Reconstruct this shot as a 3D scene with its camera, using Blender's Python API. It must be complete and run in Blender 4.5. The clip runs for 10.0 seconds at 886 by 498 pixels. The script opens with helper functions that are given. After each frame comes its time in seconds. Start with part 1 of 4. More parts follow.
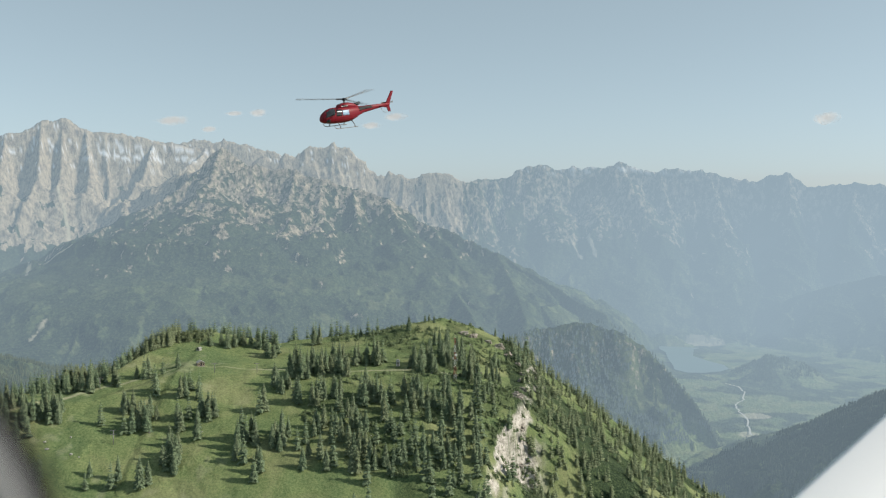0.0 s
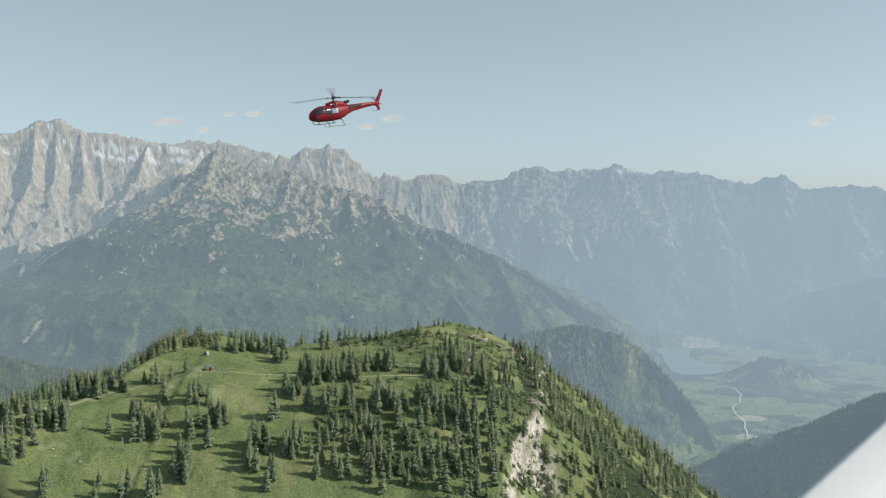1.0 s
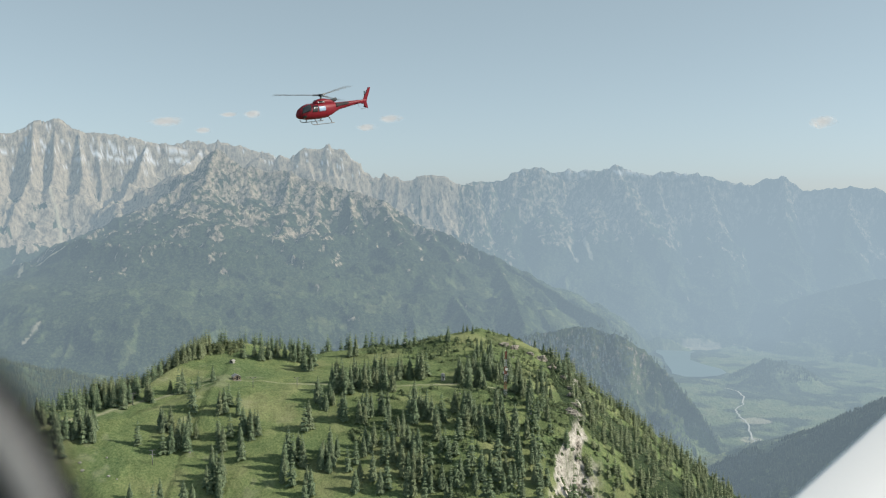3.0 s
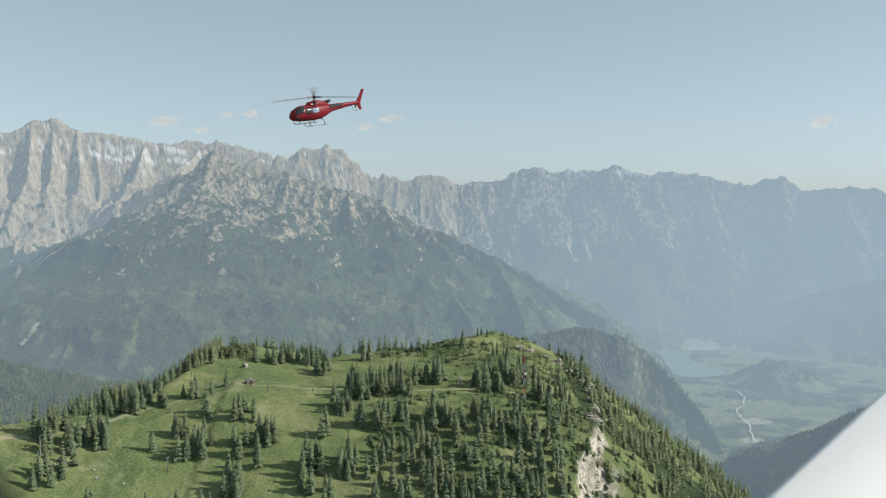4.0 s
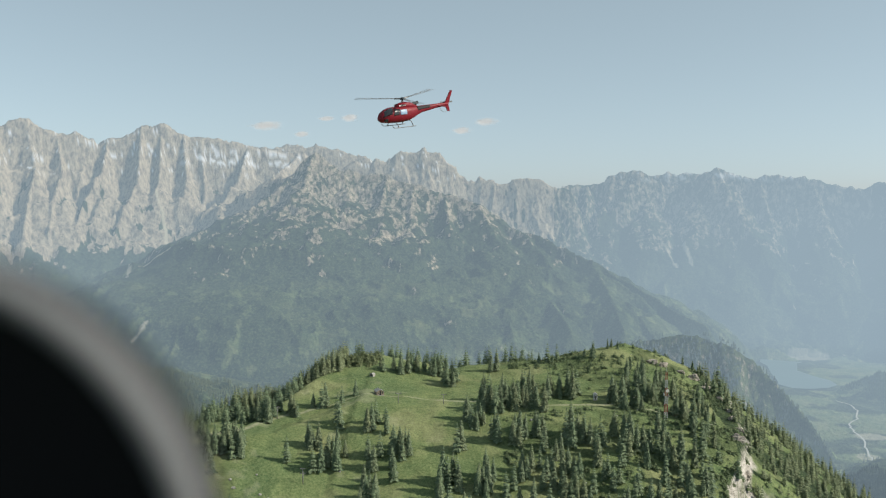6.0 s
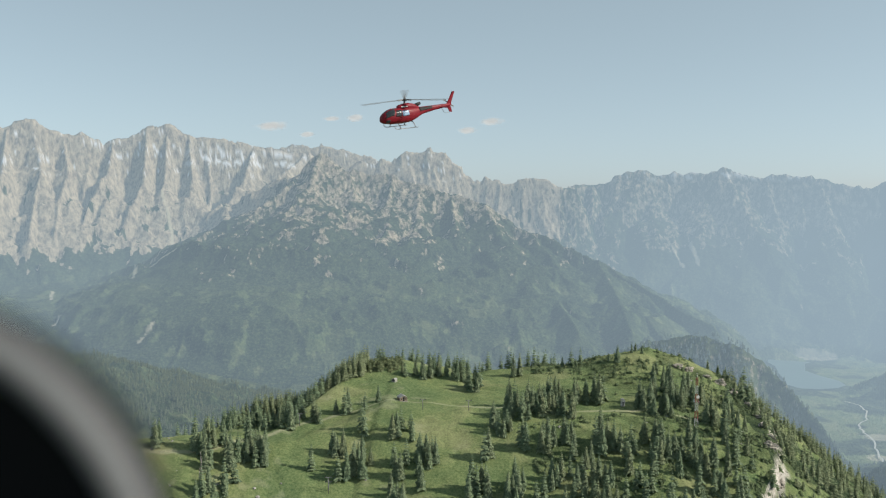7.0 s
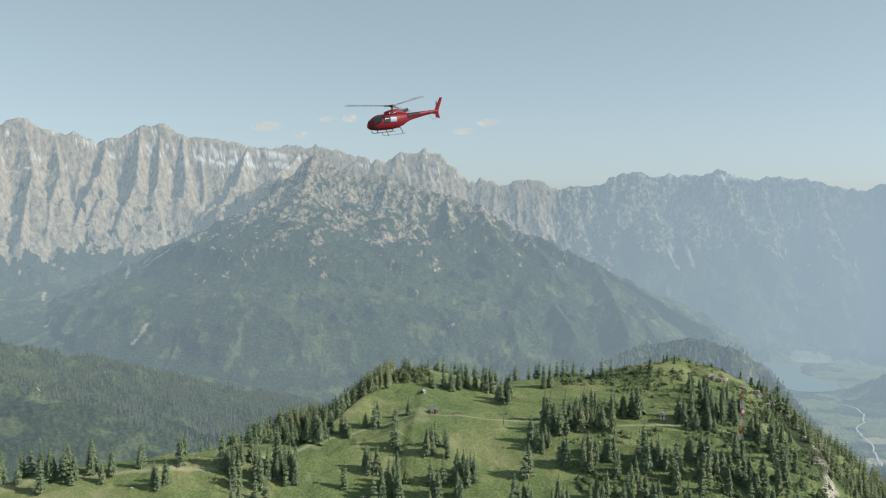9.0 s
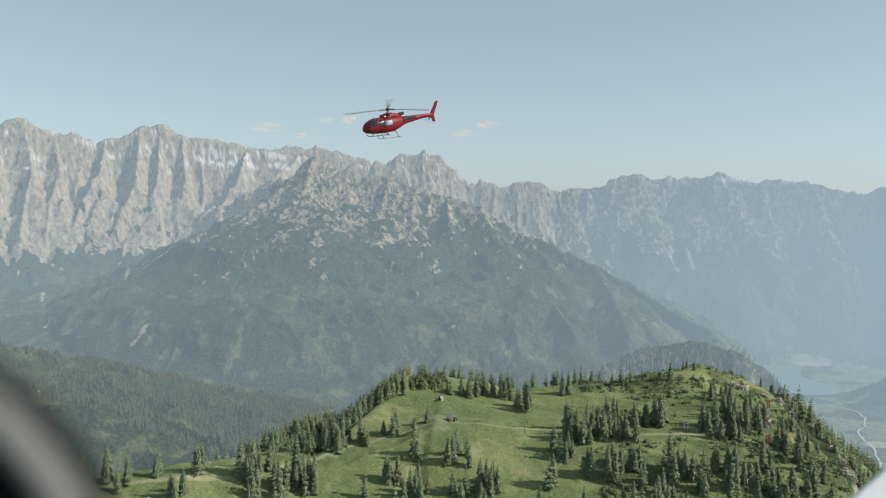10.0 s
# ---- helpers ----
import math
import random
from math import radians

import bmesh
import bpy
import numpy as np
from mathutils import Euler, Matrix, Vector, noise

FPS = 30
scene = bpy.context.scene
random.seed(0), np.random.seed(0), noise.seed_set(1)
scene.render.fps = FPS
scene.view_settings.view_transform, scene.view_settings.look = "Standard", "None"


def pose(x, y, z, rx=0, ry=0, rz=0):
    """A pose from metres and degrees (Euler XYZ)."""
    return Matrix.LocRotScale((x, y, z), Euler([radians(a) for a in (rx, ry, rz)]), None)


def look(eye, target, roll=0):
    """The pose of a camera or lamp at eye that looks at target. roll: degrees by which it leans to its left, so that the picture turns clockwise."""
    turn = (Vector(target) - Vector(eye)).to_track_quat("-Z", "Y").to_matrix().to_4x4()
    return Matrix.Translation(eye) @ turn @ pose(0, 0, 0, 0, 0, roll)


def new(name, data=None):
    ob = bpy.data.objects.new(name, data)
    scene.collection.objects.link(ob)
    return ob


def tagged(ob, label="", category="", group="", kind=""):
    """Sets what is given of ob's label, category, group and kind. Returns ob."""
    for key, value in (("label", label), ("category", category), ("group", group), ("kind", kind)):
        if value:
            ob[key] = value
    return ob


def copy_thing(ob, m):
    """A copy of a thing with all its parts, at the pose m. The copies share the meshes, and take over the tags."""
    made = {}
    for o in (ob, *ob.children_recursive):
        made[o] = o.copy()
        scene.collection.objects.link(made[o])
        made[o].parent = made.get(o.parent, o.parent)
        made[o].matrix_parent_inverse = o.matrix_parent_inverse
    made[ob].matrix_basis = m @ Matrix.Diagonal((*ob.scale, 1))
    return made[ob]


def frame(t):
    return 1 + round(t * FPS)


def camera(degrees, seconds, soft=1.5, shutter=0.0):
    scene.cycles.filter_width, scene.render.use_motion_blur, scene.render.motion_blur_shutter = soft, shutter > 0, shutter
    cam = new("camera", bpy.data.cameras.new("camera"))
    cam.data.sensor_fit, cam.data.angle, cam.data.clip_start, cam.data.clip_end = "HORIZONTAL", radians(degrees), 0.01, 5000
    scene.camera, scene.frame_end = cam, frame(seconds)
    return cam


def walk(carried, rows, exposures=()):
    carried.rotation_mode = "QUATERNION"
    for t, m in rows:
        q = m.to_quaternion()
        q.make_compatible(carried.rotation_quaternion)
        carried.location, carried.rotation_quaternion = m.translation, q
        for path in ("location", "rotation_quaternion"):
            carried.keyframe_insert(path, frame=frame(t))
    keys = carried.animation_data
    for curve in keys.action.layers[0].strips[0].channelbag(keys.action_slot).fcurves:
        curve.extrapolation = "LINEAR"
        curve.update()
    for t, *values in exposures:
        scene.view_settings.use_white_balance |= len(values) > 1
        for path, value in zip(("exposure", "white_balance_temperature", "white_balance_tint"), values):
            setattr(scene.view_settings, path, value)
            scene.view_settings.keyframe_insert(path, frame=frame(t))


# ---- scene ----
cam = camera(51.9, 10.0, 1.2, 0.15)
cam.data.dof.use_dof = True
cam.data.dof.focus_distance = 600.0
cam.data.dof.aperture_fstop = 3.5
PATH = [
    (0, (-7.977, -10.834, 700.203), (-7.973, -8.837, 700.103), 0.1),
    (0.5, (-13.063, -7.234, 700.485), (-13.054, -5.237, 700.386), 0.1),
    (1, (-18.115, -3.733, 700.931), (-18.097, -1.735, 700.834), 0.2),
    (1.5, (-23.298, -0.199, 701.192), (-23.277, 1.799, 701.096), 0.3),
    (2, (-28.245, 3.465, 701.661), (-28.229, 5.463, 701.566), 0.3),
    (2.5, (-33.377, 7.322, 702.174), (-33.353, 9.32, 702.079), 0.3),
    (4, (-48.698, 18.79, 703.539), (-48.664, 20.787, 703.443), 0.3),
    (4.5, (-53.899, 22.666, 703.93), (-53.853, 24.663, 703.836), 0.3),
    (5, (-59.829, 26.397, 704.372), (-59.829, 28.395, 704.281), 0.3),
    (5.5, (-64.903, 29.705, 705.051), (-65.023, 31.7, 704.961), 0.4),
    (6, (-69.995, 33.092, 705.629), (-70.162, 35.083, 705.538), 0.5),
    (7.5, (-86.051, 43.754, 707.572), (-86.217, 45.745, 707.481), 0.4),
    (8, (-91.367, 47.266, 708.137), (-91.529, 49.257, 708.047), 0.5),
    (8.5, (-96.725, 50.948, 708.676), (-96.884, 52.94, 708.586), 0.5),
    (9, (-102.147, 54.48, 709.349), (-102.302, 56.472, 709.259), 0.6),
    (9.5, (-107.6, 57.848, 709.957), (-107.75, 59.84, 709.87), 0.7),
    (10, (-113.138, 61.477, 710.496), (-113.288, 63.47, 710.409), 0.8),
]


def glide(rows, t):
    """The values between rows of (time, values), on a smooth curve."""
    ts, vs = np.array([r[0] for r in rows], float), np.array([r[1] for r in rows], float)
    slope = np.gradient(vs, ts, axis=0)
    i = int(np.clip(np.searchsorted(ts, t) - 1, 0, len(ts) - 2))
    h = ts[i + 1] - ts[i]
    u = (t - ts[i]) / h
    return ((1 + 2 * u) * (1 - u) ** 2 * vs[i] + u * (1 - u) ** 2 * h * slope[i]
            + u * u * (3 - 2 * u) * vs[i + 1] + u * u * (u - 1) * h * slope[i + 1])


GLIDE = [(t, (*eye, *(Vector(target) - Vector(eye)), roll)) for t, eye, target, roll in PATH]


def flight(t):
    """Where the camera is at t seconds."""
    v = glide(GLIDE, t)
    return look(v[:3], v[:3] + v[3:6], v[6])


TICKS = [k / FPS for k in range(301)]
walk(cam, [(t, flight(t)) for t in TICKS], [(0.0, 0.2), (10.0, 0.2)])

# ---- daylight ----
SUN_WAY = Vector((0.82, -0.06, 0.56)).normalized()
world = bpy.data.worlds.new("sky")
scene.world = world
world.use_nodes = True
wn = world.node_tree.nodes
sky = wn.new("ShaderNodeTexSky")
sky.sky_type = "NISHITA"
sky.sun_disc = False
sky.sun_elevation = math.asin(SUN_WAY.z)
sky.sun_rotation = math.atan2(SUN_WAY.x, SUN_WAY.y)
sky.altitude = 1500
sky.air_density, sky.dust_density, sky.ozone_density = 0.75, 2.2, 1.4
wn["Background"].inputs["Strength"].default_value = 0.119
mute = wn.new("ShaderNodeHueSaturation")
mute.inputs["Saturation"].default_value = 0.62
mute.inputs["Hue"].default_value = 0.470
world.node_tree.links.new(sky.outputs["Color"], mute.inputs["Color"])
haze = wn.new("ShaderNodeMix")
haze.data_type = "RGBA"
haze.inputs["Factor"].default_value = 0.4
haze.inputs["B"].default_value = (2.86, 3.62, 3.96, 1)
world.node_tree.links.new(mute.outputs["Color"], haze.inputs["A"])
world.node_tree.links.new(haze.outputs["Result"], wn["Background"].inputs["Color"])

sun = new("sun", bpy.data.lights.new("sun", "SUN"))
sun.data.energy, sun.data.angle, sun.data.color = 4.4, radians(0.53), (1.0, 0.92, 0.79)
sun.matrix_world = look((0, 0, 1500), Vector((0, 0, 1500)) - SUN_WAY)


# ---- materials ----
def base_material(name, rough=0.8, metal=0.0, spec=0.3):
    m = bpy.data.materials.new(name)
    m.use_nodes = True
    n = m.node_tree.nodes
    b = n["Principled BSDF"]
    b.inputs["Roughness"].default_value = rough
    b.inputs["Metallic"].default_value = metal
    b.inputs["Specular IOR Level"].default_value = spec
    return m, n, m.node_tree.links, b


def noise_node(n, l, scale, detail=4.0, rough=0.6, vector=None):
    t = n.new("ShaderNodeTexNoise")
    t.inputs["Scale"].default_value = scale
    t.inputs["Detail"].default_value = detail
    t.inputs["Roughness"].default_value = rough
    if vector is not None:
        l.new(vector, t.inputs["Vector"])
    return t


def ramp_node(n, l, fac, stops):
    r = n.new("ShaderNodeValToRGB")
    e = r.color_ramp.elements
    e[0].position, e[0].color = stops[0][0], (*stops[0][1], 1)
    e[1].position, e[1].color = stops[-1][0], (*stops[-1][1], 1)
    for p, c in stops[1:-1]:
        e.new(p).color = (*c, 1)
    l.new(fac, r.inputs["Fac"])
    return r


def mix_node(n, l, fac, a, b, blend="MIX"):
    m = n.new("ShaderNodeMix")
    m.data_type, m.blend_type = "RGBA", blend
    for value, socket in ((fac, m.inputs["Factor"]), (a, m.inputs["A"]), (b, m.inputs["B"])):
        if isinstance(value, (float, int)):
            socket.default_value = value
        elif isinstance(value, tuple):
            socket.default_value = (*value, 1)
        else:
            l.new(value, socket)
    return m.outputs["Result"]


def plain(name, colour, rough=0.5, metal=0.0, vary=0.15, scale=3.0, spec=0.4, bump=0.0):
    """A surface with faint dirt at two scales."""
    m, n, l, b = base_material(name, rough, metal, spec)
    co = n.new("ShaderNodeTexCoord").outputs["Object"]
    a, c = noise_node(n, l, scale, 3, 0.6, co), noise_node(n, l, scale * 9, 3, 0.6, co)
    dark = tuple(v * (1 - vary) for v in colour)
    light = tuple(min(1, v * (1 + vary)) for v in colour)
    r = ramp_node(n, l, a.outputs["Fac"], [(0.3, dark), (0.7, light)])
    out = mix_node(n, l, 0.25, r.outputs["Color"], ramp_node(n, l, c.outputs["Fac"], [(0.3, dark), (0.7, light)]).outputs["Color"])
    l.new(out, b.inputs["Base Color"])
    if bump:
        bp = n.new("ShaderNodeBump")
        bp.inputs["Strength"].default_value = bump
        l.new(c.outputs["Fac"], bp.inputs["Height"])
        l.new(bp.outputs["Normal"], b.inputs["Normal"])
    return m


def ground_material(name, glow):
    """Meadow, forest floor, rock, snow and gravel by the sheet's cover attribute; the far sheet has haze painted in as
    emission, by its air attribute.
    """
    m, n, l, b = base_material(name, 0.95, 0.0, 0.1)
    pos = n.new("ShaderNodeNewGeometry").outputs["Position"]
    cover = n.new("ShaderNodeAttribute")
    cover.attribute_name = "cover"
    sep = n.new("ShaderNodeSeparateColor")
    l.new(cover.outputs["Color"], sep.inputs["Color"])
    k = 0.12 if glow else 1.0
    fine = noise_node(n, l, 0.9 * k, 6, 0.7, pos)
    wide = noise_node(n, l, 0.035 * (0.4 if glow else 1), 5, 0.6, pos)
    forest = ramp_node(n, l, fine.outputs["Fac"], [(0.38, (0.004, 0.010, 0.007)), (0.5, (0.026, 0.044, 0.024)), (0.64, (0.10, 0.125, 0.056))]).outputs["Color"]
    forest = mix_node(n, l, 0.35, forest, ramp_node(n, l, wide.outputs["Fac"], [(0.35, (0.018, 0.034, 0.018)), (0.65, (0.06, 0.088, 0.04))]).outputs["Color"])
    grass_a = ramp_node(n, l, wide.outputs["Fac"], [(0.36, (0.08, 0.13, 0.055)), (0.5, (0.142, 0.184, 0.075)), (0.62, (0.235, 0.245, 0.122))]).outputs["Color"]
    grass_b = ramp_node(n, l, fine.outputs["Fac"], [(0.38, (0.055, 0.095, 0.044)), (0.62, (0.24, 0.28, 0.128))]).outputs["Color"]
    grass = mix_node(n, l, 0.45, grass_a, grass_b)
    stretch = n.new("ShaderNodeMapping")
    stretch.inputs["Scale"].default_value = (1, 1, 0.45 if glow else 1.6)
    l.new(pos, stretch.inputs["Vector"])
    rock_n = noise_node(n, l, 0.35 * (0.17 if glow else 1), 9, 0.72, stretch.outputs["Vector"])
    near_rock = [(0.36, (0.13, 0.125, 0.105)), (0.47, (0.36, 0.34, 0.305)), (0.62, (0.56, 0.53, 0.485))]
    rock = ramp_node(n, l, rock_n.outputs["Fac"], near_rock if not glow else [(0.36, (0.15, 0.132, 0.105)), (0.47, (0.31, 0.264, 0.195)), (0.62, (0.49, 0.42, 0.315))]).outputs["Color"]
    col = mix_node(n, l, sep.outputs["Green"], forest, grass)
    stone = sep.outputs["Red"]
    if glow:
        streak = n.new("ShaderNodeMapping")
        streak.inputs["Scale"].default_value = (1, 1, 0.38)
        l.new(pos, streak.inputs["Vector"])
        crumbs = noise_node(n, l, 0.06, 6, 0.72, streak.outputs["Vector"])
        push = n.new("ShaderNodeMath")
        push.operation = "MULTIPLY_ADD"
        l.new(crumbs.outputs["Fac"], push.inputs[0])
        push.inputs[1].default_value = 1.9
        l.new(stone, push.inputs[2])
        crisp = n.new("ShaderNodeMapRange")
        crisp.inputs["From Min"].default_value, crisp.inputs["From Max"].default_value = 1.27, 1.52
        l.new(push.outputs[0], crisp.inputs["Value"])
        stone = crisp.outputs["Result"]
    col = mix_node(n, l, stone, col, rock)
    col = mix_node(n, l, sep.outputs["Blue"], col, (0.8, 0.81, 0.82))
    col = mix_node(n, l, cover.outputs["Alpha"], col, (0.52, 0.48, 0.36))
    l.new(col, b.inputs["Base Color"])
    bp = n.new("ShaderNodeBump")
    bp.inputs["Strength"].default_value = 0.7
    bp.inputs["Distance"].default_value = 16.0 if glow else 0.5
    l.new(rock_n.outputs["Fac"] if glow else fine.outputs["Fac"], bp.inputs["Height"])
    l.new(bp.outputs["Normal"], b.inputs["Normal"])
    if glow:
        # Haze as emission, mixed over the far sheet's own colours.
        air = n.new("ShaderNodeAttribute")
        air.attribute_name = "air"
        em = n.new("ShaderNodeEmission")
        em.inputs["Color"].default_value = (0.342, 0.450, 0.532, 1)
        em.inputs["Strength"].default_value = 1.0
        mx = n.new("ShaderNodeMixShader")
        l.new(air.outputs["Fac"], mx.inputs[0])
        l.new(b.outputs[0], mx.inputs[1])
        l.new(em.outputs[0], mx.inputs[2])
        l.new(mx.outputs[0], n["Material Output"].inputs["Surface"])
    return m


def with_painted_haze(m, share):
    """Mixes a share of haze-coloured emission into a far thing's material."""
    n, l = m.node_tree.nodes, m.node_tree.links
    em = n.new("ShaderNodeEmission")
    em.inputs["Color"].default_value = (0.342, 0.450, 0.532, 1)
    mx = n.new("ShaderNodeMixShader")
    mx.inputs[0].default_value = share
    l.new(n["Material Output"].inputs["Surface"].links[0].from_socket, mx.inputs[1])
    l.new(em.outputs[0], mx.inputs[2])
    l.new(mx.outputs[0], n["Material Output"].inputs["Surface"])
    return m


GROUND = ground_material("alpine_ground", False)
DISTANCE = ground_material("haze_glow_distance", True)
RED = plain("red_paint", (0.185, 0.005, 0.014), 0.5, 0.0, 0.08, 0.8, 0.3)
DARK = plain("dark_panel", (0.015, 0.015, 0.017), 0.75, 0.0, 0.2, 2)
METAL = plain("grey_metal", (0.22, 0.22, 0.22), 0.6, 0.5, 0.15, 3)
BLADE = plain("blade_grey", (0.16, 0.16, 0.16), 0.5, 0.0, 0.15, 1)
GLASSY = plain("tinted_glazing", (0.025, 0.03, 0.034), 0.12, 0.0, 0.1, 1, 0.5)
# Pale blue base colour stands in for sky mirrored in the pane.
PANE_BLUE = plain("painted_sky_pane", (0.22, 0.33, 0.48), 0.5, 0.0, 0.1, 1, 0.8)
WHITE = plain("white_paint", (0.78, 0.79, 0.80), 0.35, 0.0, 0.03, 0.6, 0.4)
MAST_RED = plain("mast_red", (0.32, 0.09, 0.07), 0.5, 0.1)
MAST_WHITE = plain("mast_white", (0.5, 0.5, 0.48), 0.5, 0.1)
RUBBER = plain("black_rubber", (0.006, 0.006, 0.007), 0.9, 0.0, 0.1, 8, 0.1)
SEAL = plain("grey_seal", (0.155, 0.16, 0.165), 0.7, 0.0, 0.1, 8, 0.2)
WOOD = plain("weathered_wood", (0.26, 0.21, 0.16), 0.8, 0.0, 0.3, 2, 0.2, 0.3)
ROOF = plain("grey_shingle", (0.30, 0.30, 0.29), 0.8, 0.0, 0.2, 2, 0.2, 0.2)
BARK = plain("spruce_bark", (0.10, 0.075, 0.055), 0.9, 0.0, 0.3, 4, 0.1)


def needle_material(name, dark, light):
    m, n, l, b = base_material(name, 0.75, 0.0, 0.15)
    co = n.new("ShaderNodeNewGeometry")
    ns = noise_node(n, l, 1.4, 4, 0.7, co.outputs["Position"])
    r = ramp_node(n, l, ns.outputs["Fac"], [(0.3, dark), (0.7, light)])
    rnd = n.new("ShaderNodeObjectInfo").outputs["Random"]
    tint = ramp_node(n, l, rnd, [(0.0, (0.85, 0.92, 0.9)), (0.6, (1.0, 1.0, 1.0)), (1.0, (1.14, 1.06, 1.0))])
    isl = ramp_node(n, l, co.outputs["Random Per Island"], [(0.0, (0.75, 0.78, 0.75)), (1.0, (1.25, 1.2, 1.1))])
    c = mix_node(n, l, 1.0, mix_node(n, l, 1.0, r.outputs["Color"], tint.outputs["Color"], "MULTIPLY"), isl.outputs["Color"], "MULTIPLY")
    l.new(c, b.inputs["Base Color"])
    leaf, thin = n.new("ShaderNodeBsdfTranslucent"), n.new("ShaderNodeMixShader")
    thin.inputs[0].default_value = 0.14
    l.new(c, leaf.inputs["Color"])
    l.new(b.outputs[0], thin.inputs[1])
    l.new(leaf.outputs[0], thin.inputs[2])
    l.new(thin.outputs[0], n["Material Output"].inputs["Surface"])
    return m


NEEDLES = needle_material("spruce_needles", (0.10, 0.142, 0.09), (0.21, 0.258, 0.165))
SHRUB = needle_material("dwarf_pine", (0.075, 0.108, 0.06), (0.17, 0.2, 0.11))


# ---- the lie of the land ----
def value_noise(x, y, seed):
    """Smooth noise from -1 to 1 on arrays."""
    xi, yi = np.floor(x).astype(np.int64), np.floor(y).astype(np.int64)
    u, v = x - xi, y - yi
    u, v = u * u * u * (u * (u * 6 - 15) + 10), v * v * v * (v * (v * 6 - 15) + 10)

    def corner(i, j):
        h = (i * 374761393 + j * 668265263 + seed * 1442695041) & 0xFFFFFFFF
        h = ((h ^ (h >> 13)) * 1274126177) & 0xFFFFFFFF
        return ((h ^ (h >> 16)) & 0xFFFF) / 32767.5 - 1

    a = corner(xi, yi) * (1 - u) + corner(xi + 1, yi) * u
    b = corner(xi, yi + 1) * (1 - u) + corner(xi + 1, yi + 1) * u
    return a * (1 - v) + b * v


def fbm(x, y, seed, octaves=4):
    return sum(value_noise(x * 2.03 ** k + 17 * k, y * 2.03 ** k - 9 * k, seed + k) * 0.5 ** k for k in range(octaves)) / 1.6


def ridged(x, y, seed, octaves=4):
    """Sharp-crested noise, 0 to about 1."""
    out, w = 0.0, 1.0
    for k in range(octaves):
        s = 1 - np.abs(value_noise(x * 2.1 ** k + 31 * k, y * 2.1 ** k + 11 * k, seed + k)) * 1.6
        out = out + s * w * 0.5 ** k
        w = np.clip(s, 0, 1)
    return out / 1.6


def step(a, b, v):
    s = np.clip((v - a) / (b - a), 0, 1)
    return s * s * (3 - 2 * s)


CREST_X = (-700, -420, -300, -220, -197, -181, -167, -147, -110, -60, -19, -8, 12, 31, 50)
CREST_Y = (300, 370, 398, 422, 447, 490, 525, 540, 545, 555, 568, 575, 577, 578, 580)
CREST_Z = (560, 588, 600, 604, 602, 612, 619, 621, 613, 618, 624, 625, 619.5, 611.5, 601)
EDGE_Z = (555, 584, 597.5, 601, 600, 601.5, 605, 611, 611, 611, 610, 609, 607, 602, 597)


def hill(x, y):
    """Height of the near hill: its crest, the meadow shelf before it, the front slope and the broken east side."""
    east = np.interp(y, (300, 380, 410, 440, 480, 540, 577, 640), (-15, 8, 18, 27, 36, 43, 48, 52)) + 4 * fbm(x / 30, y / 22, 5)
    xw = np.minimum(x, east)
    yc, zc, ze = np.interp(xw, CREST_X, CREST_Y), np.interp(xw, CREST_X, CREST_Z), np.interp(xw, CREST_X, EDGE_Z)
    ye = np.minimum(np.interp(xw, (-420, -300, -240, -180, -150), (364, 392, 408, 440, 466)), yc - 4)
    k = np.clip((y - ye) / (yc - ye), 0, 1)
    z = ze + (zc - ze) * (k * k * (2.2 - 1.2 * k))
    s = np.maximum(ye - y, 0)
    z = z - 0.30 * s - 0.0015 * s * np.minimum(s, 150)
    shelf = np.interp(x, (-300, -235, -217, -200, -181, -167), (0, 22, 68, 76, 42, 8))
    d = np.maximum(y - yc, 0)
    z = z - 0.06 * np.minimum(d, shelf)
    d = np.maximum(d - shelf, 0)
    z = z - 0.9 * d * d / (d + 8)
    e = np.maximum(x - east, 0)
    cliff = 3 + 20 * np.exp(-((y - 430) / 15) ** 2)
    z = z - cliff * step(0, 7, e + 2.5 * fbm(x / 6, y / 6, 8)) * (e > 0) - 0.74 * e
    z = z + 1.6 * fbm(x / 28, y / 28, 3) + 0.5 * fbm(x / 6, y / 6, 4, 3)
    rubble = 1.8 * (ridged(x / 9, y / 9, 15, 3) - 0.5) * np.exp(-((x - east - 4) / 7) ** 2)
    return z + rubble


# Crests of the ranges and of the spurs that come down from them: east, north, height.
LIMESTONE_WALL = [(-2692, 3852, 1067), (-2510, 3974, 1051), (-2432, 4022, 1081), (-2341, 4075, 1109), (-2259, 4122, 1059), (-2217, 4144, 1038), (-2158, 4175, 1072), (-2079, 4215, 994), (-2030, 4239, 1038), (-1973, 4266, 1051), (-1896, 4301, 1094), (-1808, 4338, 1101), (-1711, 4378, 1064), (-1611, 4415, 1050), (-1523, 4447, 1039), (-1419, 4481, 1014), (-1327, 4509, 994), (-1180, 4549, 980), (-1016, 4589, 941)]
WALL_BUTTRESSES = [
    [(-2341, 4075, 1109), (-2260, 4006, 892), (-2246, 3911, 739), (-2209, 3805, 624)],
    [(-2432, 4022, 1081), (-2392, 3906, 862), (-2349, 3744, 652)],
    [(-2227, 4139, 1040), (-2162, 4061, 870), (-2163, 3969, 740), (-2131, 3872, 586)],
    [(-2030, 4239, 1038), (-2019, 4155, 901), (-2051, 4050, 767), (-2044, 3953, 615), (-2048, 3883, 533)],
    [(-1891, 4303, 1092), (-1861, 4196, 877), (-1875, 4102, 744), (-1895, 4026, 641), (-1859, 3955, 499)],
]
